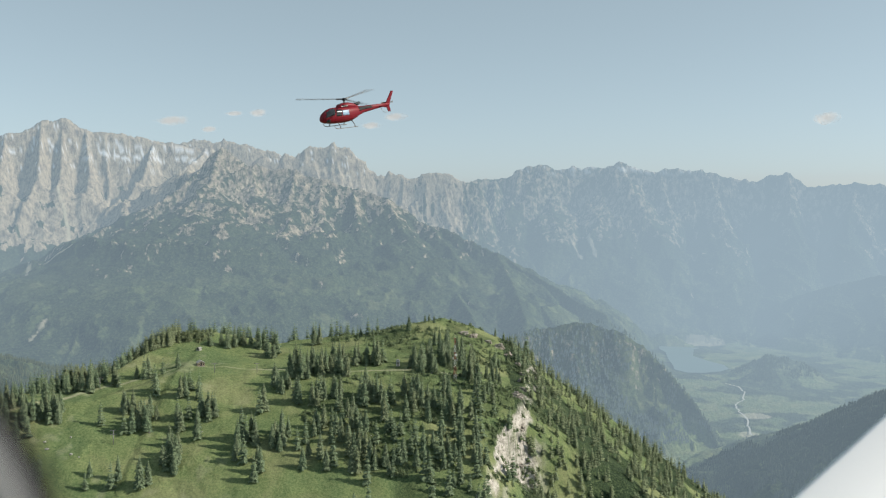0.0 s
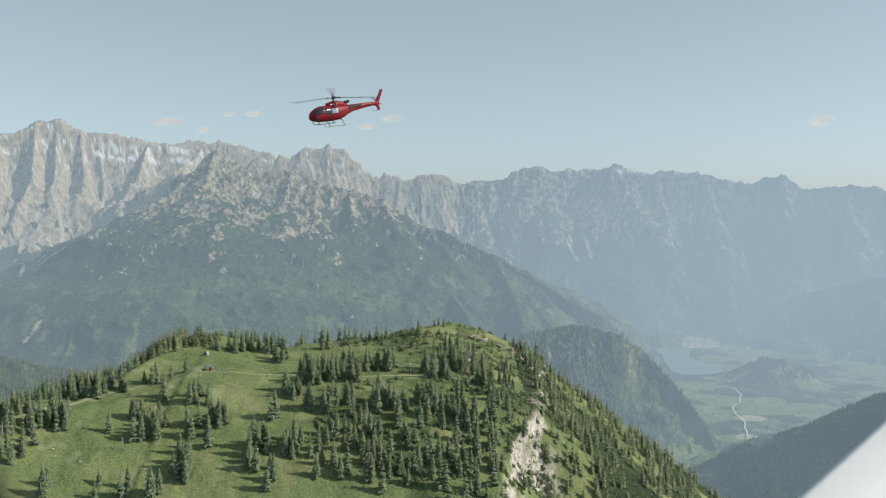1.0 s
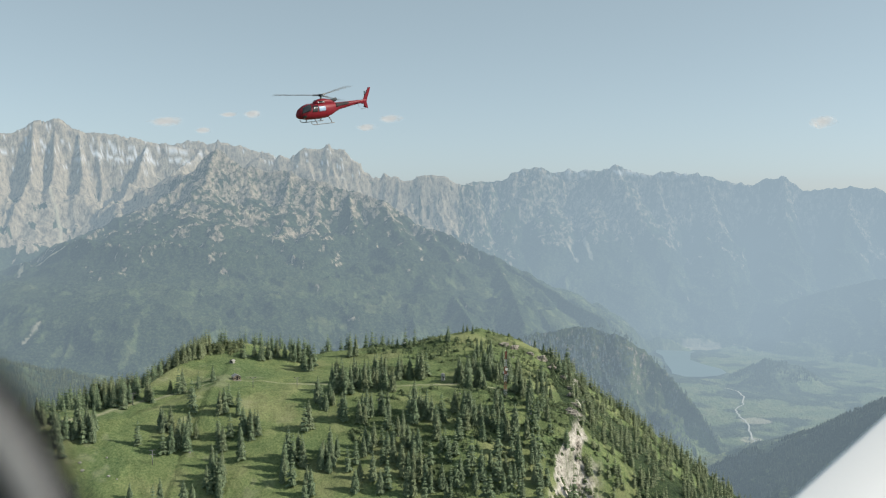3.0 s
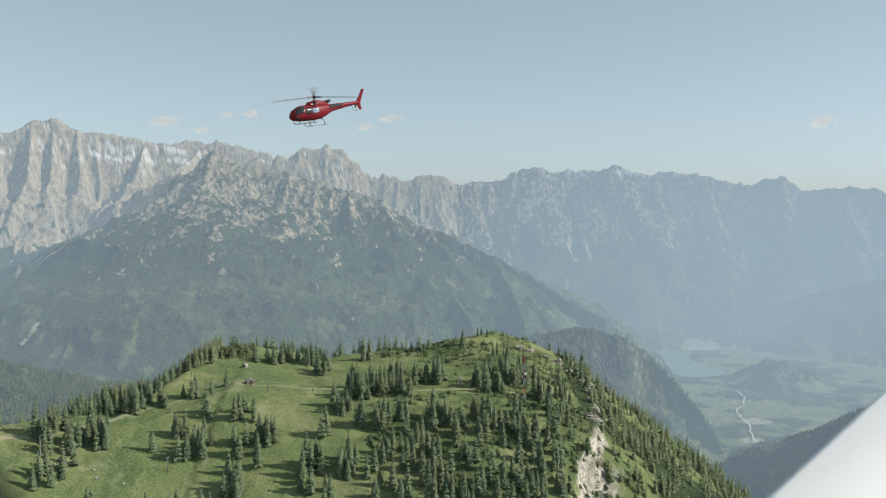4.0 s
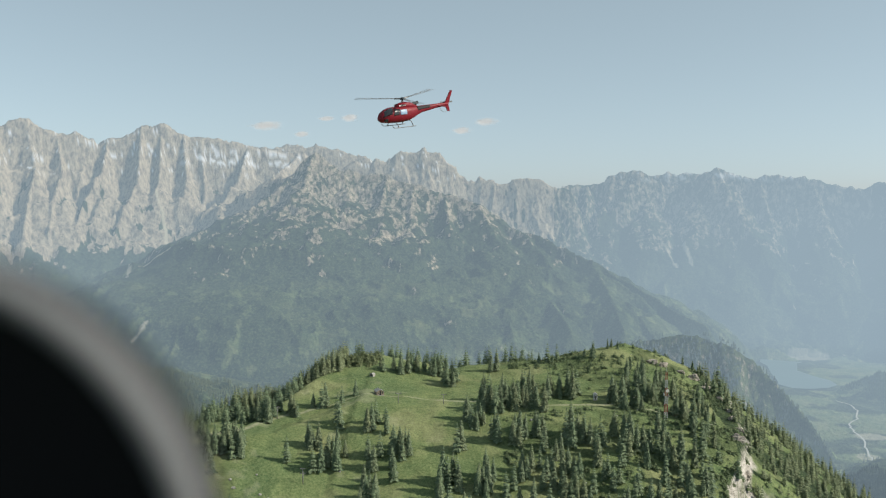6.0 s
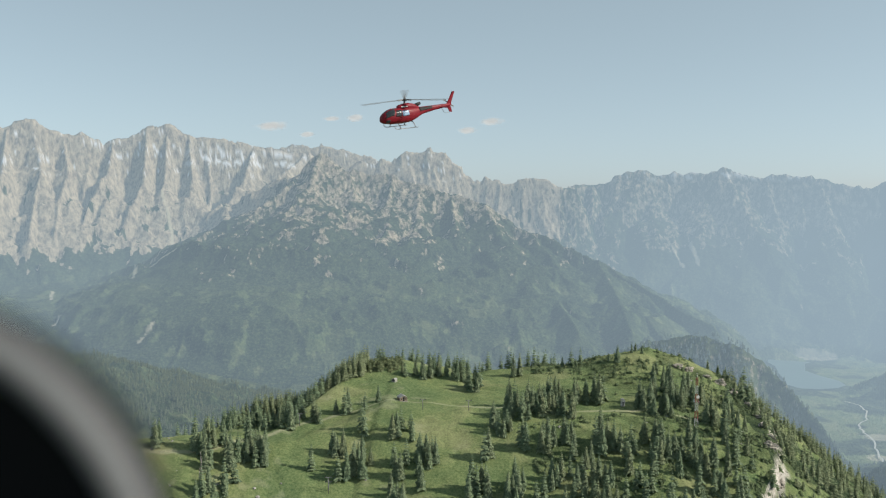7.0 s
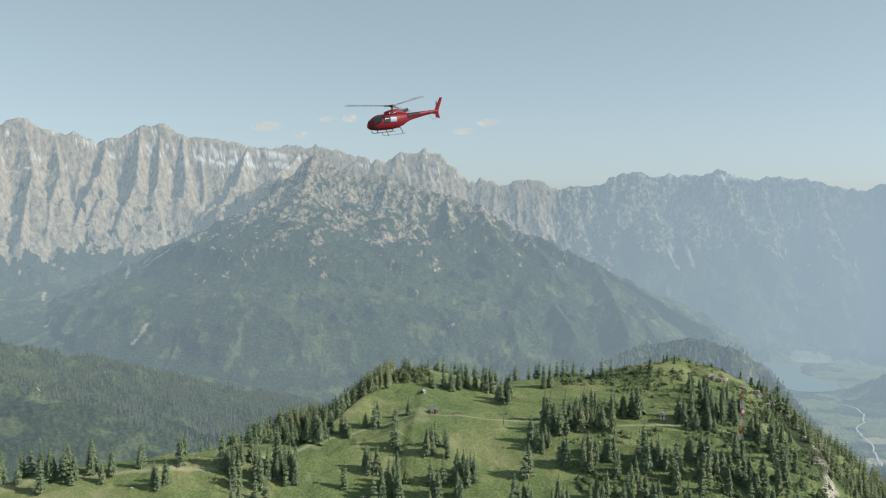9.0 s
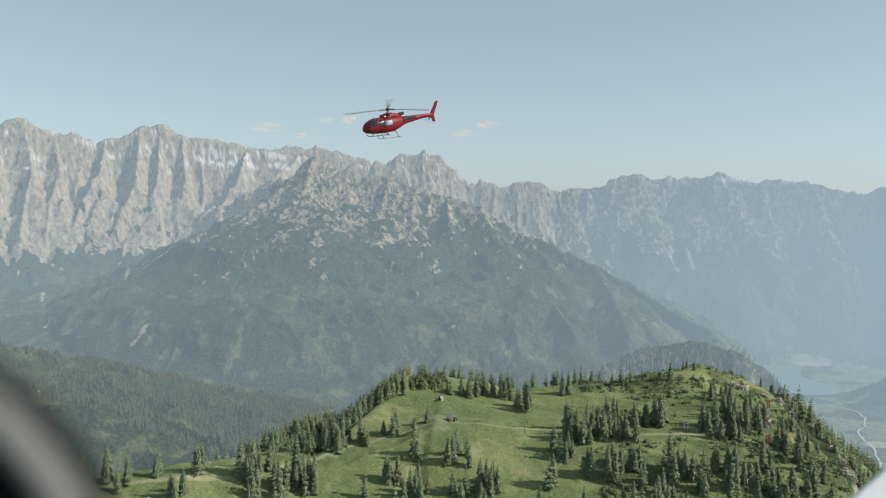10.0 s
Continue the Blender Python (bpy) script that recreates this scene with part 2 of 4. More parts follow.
WALL_RIBS = [
    [(-1808, 4338, 1095), (-1779, 4242, 879), (-1782, 4154, 719), (-1750, 4037, 535)],
    [(-1711, 4378, 1064), (-1662, 4289, 882), (-1647, 4188, 694), (-1648, 4112, 565), (-1652, 4024, 458)],
    [(-1419, 4481, 1014), (-1435, 4392, 888), (-1467, 4317, 804), (-1519, 4225, 708), (-1571, 4142, 617), (-1589, 4082, 535)],
    [(-2603, 3914, 1073), (-2527, 3832, 858), (-2478, 3672, 616)],
    [(-1180, 4549, 975), (-1236, 4431, 890), (-1298, 4351, 819), (-1348, 4241, 723)],
]
PLATEAU = [(-1327, 4613, 1007), (-1245, 4636, 1031), (-1162, 4657, 1033), (-1064, 4680, 1026), (-980, 4699, 1016), (-894, 4716, 980), (-722, 4745, 936)]
SNOWY_PEAK = [(-961, 4601, 922), (-821, 4628, 941), (-737, 4642, 973), (-652, 4654, 995), (-567, 4666, 1013), (-505, 4673, 1008), (-439, 4679, 960), (-389, 4684, 906), (-309, 4690, 884), (-194, 4696, 862), (-122, 4698, 839), (-51, 4700, 857), (35, 4700, 860), (106, 4699, 829), (191, 4696, 804)]
FORE_RANGE = [(-1555, 3247, 329), (-1505, 3380, 392), (-1467, 3505, 448), (-1440, 3678, 523), (-1367, 3812, 596), (-1276, 3917, 668), (-1182, 4030, 768), (-1101, 4115, 857), (-1057, 4147, 920), (-1008, 4160, 960), (-951, 4163, 929), (-894, 4155, 888), (-771, 4149, 860), (-668, 4147, 858), (-549, 4124, 818), (-407, 4100, 768), (-254, 4072, 731), (-179, 4046, 672), (-55, 4000, 615), (112, 3928, 547), (226, 3873, 501), (333, 3785, 443), (432, 3675, 379), (522, 3562, 326), (625, 3444, 283)]
FORE_SPURS = [
    [(-1018, 4157, 952), (-1032, 4020, 799), (-1141, 3834, 627), (-1208, 3655, 515), (-1188, 3398, 379), (-1249, 3054, 275), (-1253, 2781, 215)],
    [(-894, 4155, 886), (-825, 4047, 751), (-853, 3908, 628), (-914, 3740, 538), (-807, 3457, 379), (-772, 3105, 258), (-764, 2901, 196)],
    [(-668, 4147, 856), (-680, 4023, 727), (-755, 3908, 629), (-718, 3762, 516), (-547, 3457, 384), (-519, 3107, 262)],
]
FORE_FOOTHILLS = [
    [(-407, 4100, 768), (-369, 3943, 633), (-431, 3826, 540), (-356, 3482, 384), (-309, 3135, 263), (-366, 2927, 201)],
    [(-254, 4072, 726), (-162, 3877, 589), (-210, 3714, 479), (-120, 3428, 351), (-78, 3119, 250)],
    [(-55, 4000, 613), (57, 3730, 482), (33, 3540, 385), (114, 3178, 285)],
    [(226, 3873, 499), (275, 3539, 389), (297, 3186, 287)],
    [(-549, 4124, 815), (-542, 3963, 655), (-561, 3819, 539)],
]
LAKE_RANGE = [(38, 4784, 796), (179, 4829, 845), (275, 4872, 841), (368, 4866, 853), (419, 4862, 903), (491, 4855, 900), (548, 4849, 912), (605, 4842, 880), (676, 4833, 836), (760, 4820, 845), (820, 4811, 869), (869, 4802, 903), (928, 4791, 926), (990, 4778, 906), (1123, 4749, 877), (1188, 4733, 885), (1265, 4713, 868), (1365, 4685, 876), (1451, 4659, 854), (1524, 4636, 829), (1595, 4612, 823), (1652, 4592, 858), (1725, 4565, 864), (1816, 4529, 791), (1920, 4487, 799), (2013, 4445, 815), (2164, 4374, 791)]
LAKE_SPURS = [
    [(928, 4791, 926), (833, 4750, 787), (712, 4682, 630), (603, 4591, 458), (550, 4486, 305), (484, 4373, 176)],
    [(928, 4791, 926), (959, 4687, 745), (923, 4606, 578), (852, 4512, 417), (767, 4357, 215)],
    [(1123, 4749, 877), (1156, 4652, 718), (1210, 4544, 556), (1264, 4390, 379), (1322, 4222, 211)],
    [(1365, 4685, 876), (1393, 4577, 693), (1456, 4456, 536), (1491, 4293, 339)],
]
LAKE_RIBS = [
    [(548, 4849, 912), (586, 4796, 786), (642, 4741, 680), (501, 4661, 543), (435, 4547, 381)],
    [(1725, 4565, 864), (1708, 4443, 645), (1738, 4276, 446), (1736, 4121, 261)],
    [(273, 4848, 840), (268, 4752, 682), (361, 4650, 514), (392, 4527, 354)],
    [(2013, 4445, 815), (1927, 4326, 598), (1890, 4132, 360)],
    [(419, 4862, 903), (371, 4789, 741), (296, 4727, 625)],
]
BACK_SNOWFIELD = [(558, 4920, 885), (630, 4912, 897), (687, 4904, 903), (785, 4889, 915), (869, 4875, 900)]
WOODED_KNOLL = [(127, 2477, 305), (190, 2513, 331), (269, 2546, 357), (328, 2539, 375), (365, 2534, 381), (415, 2526, 378), (458, 2519, 368), (501, 2510, 350), (544, 2502, 320), (580, 2473, 286), (616, 2444, 249), (657, 2391, 191), (690, 2340, 138), (702, 2274, 80)]
EAST_SHOULDER = [(1305, 4202, 112), (1370, 4181, 157), (1464, 4149, 223), (1617, 4092, 291), (1771, 4028, 349), (1952, 3943, 402)]
EAST_SPUR = [(589, 1889, 140), (695, 1889, 202), (781, 1869, 254), (892, 1839, 310), (1015, 1789, 387), (1170, 1689, 447)]
LAKESIDE_KNOB = [(1070, 3240, 98), (1120, 3230, 140), (1165, 3230, 160), (1205, 3225, 150), (1270, 3225, 140), (1350, 3215, 98)]
WEST_SPUR = [(-1537, 1711, 553), (-1327, 1879, 464), (-1230, 1967, 411), (-1136, 2034, 362), (-1033, 2100, 307), (-922, 2162, 267), (-798, 2210, 231), (-695, 2245, 202), (-575, 2279, 166), (-450, 2306, 106)]
# Each kind: its lines, the drop of its cliffs and their reach, the slope below, the width of its gullies and their depth.
RANGES = (
    ([LIMESTONE_WALL], 560, 150, 0.55, 105, 62),
    (WALL_BUTTRESSES + WALL_RIBS, 60, 40, 1.35, 70, 36),
    ([PLATEAU, BACK_SNOWFIELD], 260, 120, 1.3, 60, 20),
    ([SNOWY_PEAK], 300, 130, 0.75, 60, 60),
    ([FORE_RANGE], 185, 140, 0.54, 140, 95),
    (FORE_SPURS + FORE_FOOTHILLS, 14, 60, 0.46, 130, 60),
    ([LAKE_RANGE], 240, 110, 1.05, 190, 85),
    (LAKE_SPURS + LAKE_RIBS, 20, 40, 1.05, 130, 58),
    ([WOODED_KNOLL], 120, 70, 0.55, 42, 40),
    ([EAST_SHOULDER], 20, 80, 0.65, 90, 34),
    ([EAST_SPUR], 20, 60, 0.5, 80, 22),
    ([LAKESIDE_KNOB], 16, 50, 0.42, 60, 12),
    ([WEST_SPUR], 40, 120, 0.27, 110, 30),
)


def range_height(x, y, crest, fall, reach, slope, grain, depth, seed):
    """The highest that a crest line with its falling, gullied flanks gives at each place."""
    best = np.full(x.shape, -1e9)
    along, off = np.zeros(x.shape), np.zeros(x.shape)
    gone = 0.0
    for (ax, ay, az), (bx, by, bz) in zip(crest, crest[1:]):
        dx, dy = bx - ax, by - ay
        run = math.hypot(dx, dy)
        t = np.clip(((x - ax) * dx + (y - ay) * dy) / (run * run), 0, 1)
        d = np.hypot(x - ax - t * dx, y - ay - t * dy)
        z = az + t * (bz - az) - fall * (1 - np.exp(-d / reach)) - slope * d
        up = z > best
        best, along, off = np.where(up, z, best), np.where(up, gone + t * run, along), np.where(up, d, off)
        gone += run
    sway = 1.1 * fbm(x / (2.0 * grain), y / (2.0 * grain), seed + 7, 3)
    gully = ridged(along / grain + sway, off / (1.9 * grain) + 0.5 * sway, seed, 4)
    return best + depth * (gully - 0.62) * np.clip(off / (0.9 * grain) + 0.06, 0, 1)


def land(x, y):
    """Height of the whole country: valley floor, ranges and the near hill."""
    x, y = np.asarray(x, float), np.asarray(y, float)
    r = np.hypot(x, y)
    basin_west = step(-500, -1500, x)
    floor = 75 + 6 * fbm(x / 300, y / 300, 50, 3) + 160 * step(4380, 4900, r) + basin_west * (70 * step(1800, 2900, r) + 235 * np.clip((r - 2900) / 1450, 0, 1.15) + 22 * fbm(x / 240, y / 240, 53, 4))
    far = floor.copy()
    seed = 200
    for lines, fall, reach, slope, grain, depth in RANGES:
        for line in lines:
            seed += 11
            margin = (max(p[2] for p in line) - 75) / slope
            xs, ys = [p[0] for p in line], [p[1] for p in line]
            sel = (x > min(xs) - margin) & (x < max(xs) + margin) & (y > min(ys) - margin) & (y < max(ys) + margin) & (r > 1000)
            if sel.any():
                far[sel] = np.maximum(far[sel], range_height(x[sel], y[sel], line, fall, reach, slope, grain, depth, seed))
    strata = step(4300, 4420, r) * step(100, -300, x)
    up = np.clip((far - floor) / 350, 0, 1)
    high = step(300, 650, far)
    far = far + up * (0.4 + 0.6 * high) * ((17 + 5 * strata) * (ridged(x / 105 + 0.8 * fbm(x / 120, y / 120, 3), y / 95 + 0.6 * fbm(x / 110, y / 110, 5), 61, 4) - 0.5) + 9 * (ridged(x / 42 + 0.4 * fbm(x / 40, y / 40, 7), y / 48, 71, 3) - 0.5) + 4.5 * (ridged(x / 15, y / 17, 73, 2) - 0.5))
    far = far + strata * 48 * (ridged(x / 150 + 0.5 * fbm(x / 130, y / 130, 31), y / 110 + far / 260, 67, 3) - 0.55) * np.clip((1000 - far) / 170, 0, 1) * np.clip((far - 430) / 150, 0, 1)
    far = far + strata * 5 * np.sin(far / 17 + 2.5 * fbm(x / 150, y / 150, 66, 2) + x / 260)
    far = far + 2.2 * value_noise(x / 5, y / 7, 77) * np.clip((700 - far) / 150, 0, 1)
    basin = np.exp(-np.maximum(((x - 1000) / 175) ** 2 + ((y - 3630) / 325) ** 2 - 1, 0) * 9)
    far = far + (72 - far) * basin
    return np.maximum(far, hill(x, y)), far


# ---- ground and distance ----
TRAILS = [[(-330, 388), (-260, 408), (-220, 417), (-195, 445), (-181, 461), (-160, 474), (-139, 482), (-100, 476), (-60, 474), (-20, 480), (10, 470)]]
SCREE = [[(-1671, 4070), (-1705, 4130), (-1770, 4190)], [(-1671, 4070), (-1560, 4085)], [(-1640, 3560), (-1690, 3700)], [(-1600, 3640), (-1500, 3650)], [(755, 4470), (730, 4570)], [(690, 4480), (640, 4560)], [(-1950, 3500), (-2010, 3620)], [(-1780, 3200), (-1790, 3260)], [(-1350, 2950), (-1330, 3010)]]
FIELDS = [(1165, 4035, 95, 62), (919, 2640, 50, 40), (1000, 4190, 45, 25), (830, 2420, 25, 30)]

def sheet(name, radii, angles, material, closed=False):
    """A sheet of country on rings round the middle of the place."""
    r, a = np.meshgrid(np.array(radii), np.radians(np.array(angles)), indexing="ij")
    x, y = r * np.sin(a), r * np.cos(a)
    z, far = land(x, y)
    zr = np.gradient(z, axis=0) / np.maximum(np.gradient(r, axis=0), 1e-6)
    arc = np.maximum(np.gradient(a, axis=1) * r, 1e-6)
    za = np.gradient(z, axis=1) / arc
    steep = np.hypot(zr, za)
    near = hill(x, y) > far
    cover = np.zeros((*x.shape, 4), np.float32)
    rough = fbm(x / 90, y / 90, 81, 4)
    patch = fbm(x / 260, y / 200, 85, 4)
    line = 672 - 215 * step(4300, 4420, r) * step(300, -100, x) - 60 * step(4400, 4600, r) * (x > 100) + 130 * patch + 110 * rough
    fleck = fbm(x / 24, y / 24, 87, 3)
    rib = ridged(x / 50 + 0.4 * fbm(x / 40, y / 40, 7), y / 60, 71, 3)
    zone = step(-280, 130, z - line)
    tame = np.where((r < 4300) & (x < 700), 0.5, np.where(x > 100, 0.42, 1.0))
    rock_far = tame * step(0.62, 0.80, 0.55 * zone + 0.36 * rib + 0.24 * np.minimum(steep, 1.3) + 0.32 * fleck - 0.02 + 0.3 * step(800, 900, z))
    rock_far = np.where((y < 3000) & (x > 0), 0.3 * step(1.1, 1.6, steep + 0.9 * fleck) * step(140, 280, z + 120 * rough), rock_far)
    rock_near = step(1.05, 1.5, steep + 0.6 * fbm(x / 5, y / 5, 90)) * step(-60, 0, x) * step(8, -4, x - np.where(y > 490, 52, 40)) * (1 - 0.8 * step(0.1, 0.35, fbm(x / 7, z / 2.5, 92)))
    cover[..., 0] = np.where(near, rock_near, rock_far)
    floor_meadow = step(150, 95, z) * step(-0.15, 0.1, fbm(x / 130, y / 120, 89, 3)) * (x > 200)
    meadow_far = floor_meadow + np.clip(step(0.1, 0.4, patch + 0.5 * rough) * 0.22 + step(0.3, 0.4, fbm(x / 38, y / 60, 88, 4)) * 0.42, 0, 1) * step(520, 330, z)
    meadow_far = np.clip(meadow_far, 0, 1)
    worn = fbm(x / 20, y / 20, 101, 4)
    meadow_near = np.where(x < 30, 1 - 0.55 * step(0.1, 0.45, worn) * step(-110, -40, x), step(-0.1, 0.2, fbm(x / 26, y / 26, 102)))
    cover[..., 1] = np.where(near, meadow_near, meadow_far)
    sand = np.zeros_like(x)
    for trail in TRAILS:
        for (ax, ay), (bx, by) in zip(trail, trail[1:]):
            t = np.clip(((x - ax) * (bx - ax) + (y - ay) * (by - ay)) / ((bx - ax) ** 2 + (by - ay) ** 2), 0, 1)
            sand = np.maximum(sand, step(1.5, 0.4, np.hypot(x - ax - t * (bx - ax), y - ay - t * (by - ay)) + 0.6 * worn) * 0.4)
    sand = np.where(near, np.maximum(sand, 0.15 * step(0.35, 0.6, fbm(x / 9, y / 9, 105)) * step(-80, -130, x)), 0)
    for fx, fy, fw, fd in FIELDS:
        sand = np.maximum(sand, step(1.1, 0.9, np.hypot((x - fx) / fw, (y - fy) / fd) + 0.5 * rough) * np.where(near | (z > 110), 0, 0.6))
    for gully in SCREE:
        for (ax, ay), (bx, by) in zip(gully, gully[1:]):
            t = np.clip(((x - ax) * (bx - ax) + (y - ay) * (by - ay)) / ((bx - ax) ** 2 + (by - ay) ** 2), 0, 1)
            away = np.hypot(x - ax - t * (bx - ax), y - ay - t * (by - ay)) + 6 * fleck
            sand = np.maximum(sand, step(9, 4, away) * np.where(near, 0, 0.8))
    cover[..., 3] = sand
    ledge = fbm(x / 42 + z / 60, z / 9 + x / 90, 95, 3)
    shelf = step(890, 905, z) * step(990, 965, z) * step(-1740, -1660, x) * step(-1130, -1300, x)
    snow = np.maximum(step(0.08, 0.12, ledge) * shelf, step(0.52, 0.58, ledge) * step(820, 870, z) * step(0, -300, x)) * step(4250, 4400, r)
    snow = np.maximum(snow, step(0.2, 0.3, ledge) * step(840, 870, z) * step(4700, 4760, r) * (x > 200) * 0.7)
    cover[..., 2] = np.where(near, 0, snow)
    verts = np.stack([x, y, z], -1)
    nr, na = x.shape
    i, j = np.meshgrid(np.arange(nr - 1), np.arange(na if closed else na - 1), indexing="ij")
    j2 = (j + 1) % na
    faces = np.stack([i * na + j, i * na + j2, (i + 1) * na + j2, (i + 1) * na + j], -1).reshape(-1, 4)
    me = bpy.data.meshes.new(name)
    me.vertices.add(nr * na)
    me.vertices.foreach_set("co", verts.astype(np.float32).ravel())
    me.loops.add(faces.size)
    me.loops.foreach_set("vertex_index", faces[:, ::-1].astype(np.int32).ravel())
    me.polygons.add(len(faces))
    me.polygons.foreach_set("loop_start", np.arange(0, faces.size, 4, dtype=np.int32))
    me.update(calc_edges=True)
    me.polygons.foreach_set("use_smooth", np.ones(len(faces), bool))
    me.attributes.new("cover", "FLOAT_COLOR", "POINT").data.foreach_set("color", cover.ravel())
    # Painted haze, used as emission: grows with range, to the east and lower down.
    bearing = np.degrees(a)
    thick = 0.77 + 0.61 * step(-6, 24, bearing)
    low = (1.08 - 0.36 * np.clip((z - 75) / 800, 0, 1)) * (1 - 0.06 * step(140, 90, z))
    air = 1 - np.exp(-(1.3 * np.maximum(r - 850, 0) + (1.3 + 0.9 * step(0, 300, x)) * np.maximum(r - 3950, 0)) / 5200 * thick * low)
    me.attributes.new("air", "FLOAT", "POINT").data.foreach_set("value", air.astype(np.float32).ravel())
    me.materials.append(material)
    me.validate()
    return tagged(new(name, me), kind="structure")


VIEW = np.concatenate([np.arange(-34, 31, 0.085)])
AROUND = np.concatenate([VIEW, np.arange(33, 326, 3.0)])
NEAR_R = np.concatenate([np.linspace(0.4, 340, 15), np.arange(355, 400, 3), np.arange(400, 640, 1.1), np.arange(640, 1100, 12)])
FAR_R = np.concatenate([np.arange(NEAR_R[-1], 1800, 14), np.arange(1800, 3300, 9), np.arange(3300, 4990, 4.4)])
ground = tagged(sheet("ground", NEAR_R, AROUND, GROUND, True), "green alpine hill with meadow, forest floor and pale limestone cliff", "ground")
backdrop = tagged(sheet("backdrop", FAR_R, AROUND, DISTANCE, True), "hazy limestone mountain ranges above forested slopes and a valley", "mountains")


def lump(name, bm, material, parent=None, label="", smooth=False):
    me = bpy.data.meshes.new(name)
    bm.to_mesh(me)
    bm.free()
    me.materials.append(material)
    if smooth:
        me.polygons.foreach_set("use_smooth", np.ones(len(me.polygons), bool))
    ob = new(name, me)
    if parent is not None:
        ob.parent = parent
    if label:
        ob["label"] = label
    return ob


def part(name, bm, material, parent, label="", smooth=False):
    return lump(name, bm, material, parent, label, smooth)


def empty(name):
    ob = new(name)
    ob.empty_display_size = 0.5
    return ob


def box(x0, x1, y0, y1, z0, z1, bevel=0.0):
    bm = bmesh.new()
    bmesh.ops.create_cube(bm, size=1, matrix=Matrix.Translation(((x0 + x1) / 2, (y0 + y1) / 2, (z0 + z1) / 2)) @ Matrix.Diagonal((x1 - x0, y1 - y0, z1 - z0, 1)))
    if bevel:
        bmesh.ops.bevel(bm, geom=bm.edges[:], offset=bevel, segments=1, affect="EDGES")
    return bm


# ---- helicopter ----
HULL = ((3.32, 1.20, 0.12, 0.16), (3.24, 1.22, 0.32, 0.38), (2.95, 1.30, 0.54, 0.60), (2.4, 1.42, 0.74, 0.75), (1.8, 1.48, 0.84, 0.84), (0.6, 1.50, 0.88, 0.88), (-0.5, 1.54, 0.84, 0.84), (-1.3, 1.62, 0.70, 0.68), (-1.9, 1.72, 0.54, 0.52), (-2.6, 1.82, 0.40, 0.37), (-4.5, 1.98, 0.27, 0.24), (-6.6, 2.12, 0.17, 0.14), (-6.95, 2.14, 0.05, 0.05))


def hull_at(x, a, rows=HULL, out=0.0):
    """A point on the lofted hull at station x and angle a (0: port, 90: top)."""
    xs = [r[0] for r in rows][::-1]
    zc, hh, hw = (float(np.interp(x, xs, [r[k] for r in rows][::-1])) for k in (1, 2, 3))
    c, s = math.cos(radians(a)), math.sin(radians(a))
    return Vector((x, math.copysign(abs(c) ** 0.8, c) * (hw + out), zc + math.copysign(abs(s) ** 0.8, s) * (hh + out)))


def loft(rows, sides=24, out=0.0):
    bm = bmesh.new()
    xs = []
    for (x0, *_), (x1, *_) in zip(rows, rows[1:]):
        xs += [x0 + (x1 - x0) * k / 3 for k in range(3)]
    xs.append(rows[-1][0])
    rings = [[bm.verts.new(hull_at(x, 360 * k / sides, rows, out)) for k in range(sides)] for x in xs]
    for a, b in zip(rings, rings[1:]):
        for k in range(sides):
            bm.faces.new((a[k], a[(k + 1) % sides], b[(k + 1) % sides], b[k]))
    bm.faces.new(rings[0][::-1])
    bm.faces.new(rings[-1])
    bmesh.ops.recalc_face_normals(bm, faces=bm.faces)
    return bm


def hull_patch(x0, x1, a0, a1, out=0.012, lean=0.0, nx=8, na=8):
    """A pane that lies on the hull."""
    bm = bmesh.new()
    g = [[bm.verts.new(hull_at(x0 + (x1 - x0) * i / nx + lean * j / na, a0 + (a1 - a0) * j / na, HULL, out)) for j in range(na + 1)] for i in range(nx + 1)]
    for i in range(nx):
        for j in range(na):
            bm.faces.new((g[i][j], g[i][j + 1], g[i + 1][j + 1], g[i + 1][j]))
    bmesh.ops.recalc_face_normals(bm, faces=bm.faces)
    bmesh.ops.solidify(bm, geom=bm.faces[:], thickness=0.01)
    return bm


def tube(points, radius, sides=8):
    """A round bar along points."""
    bm = bmesh.new()
    rings = []
    pts = [Vector(p) for p in points]
    for i, p in enumerate(pts):
        d = (pts[min(i + 1, len(pts) - 1)] - pts[max(i - 1, 0)]).normalized()
        u = d.orthogonal().normalized() if abs(d.z) > 0.95 else d.cross(Vector((0, 0, 1))).normalized()
        v = d.cross(u)
        r = radius[i] if isinstance(radius, (list, tuple)) else radius
        rings.append([bm.verts.new(p + r * (math.cos(2 * math.pi * k / sides) * u + math.sin(2 * math.pi * k / sides) * v)) for k in range(sides)])
    for a, b in zip(rings, rings[1:]):
        for k in range(sides):
            bm.faces.new((a[k], a[(k + 1) % sides], b[(k + 1) % sides], b[k]))
    bm.faces.new(rings[0][::-1])
    bm.faces.new(rings[-1])
    bmesh.ops.recalc_face_normals(bm, faces=bm.faces)
    return bm


def slab(outline, thick, axis="y", bevel=0.0):
    """An outline of (x, z) or (x, y) pairs with thickness across it."""
    bm = bmesh.new()
    ends = []
    for s in (-thick / 2, thick / 2):
        ends.append([bm.verts.new((a, s, b) if axis == "y" else (a, b, s)) for a, b in outline])
    n = len(outline)
    bm.faces.new(ends[0][::-1])
    bm.faces.new(ends[1])
    for k in range(n):
        bm.faces.new((ends[0][k], ends[0][(k + 1) % n], ends[1][(k + 1) % n], ends[1][k]))
    bmesh.ops.recalc_face_normals(bm, faces=bm.faces)
    if bevel:
        bmesh.ops.bevel(bm, geom=bm.edges[:], offset=bevel, segments=2, affect="EDGES")
    return bm


def moved(bm, m):
    bmesh.ops.transform(bm, matrix=m, verts=bm.verts)
    return bm


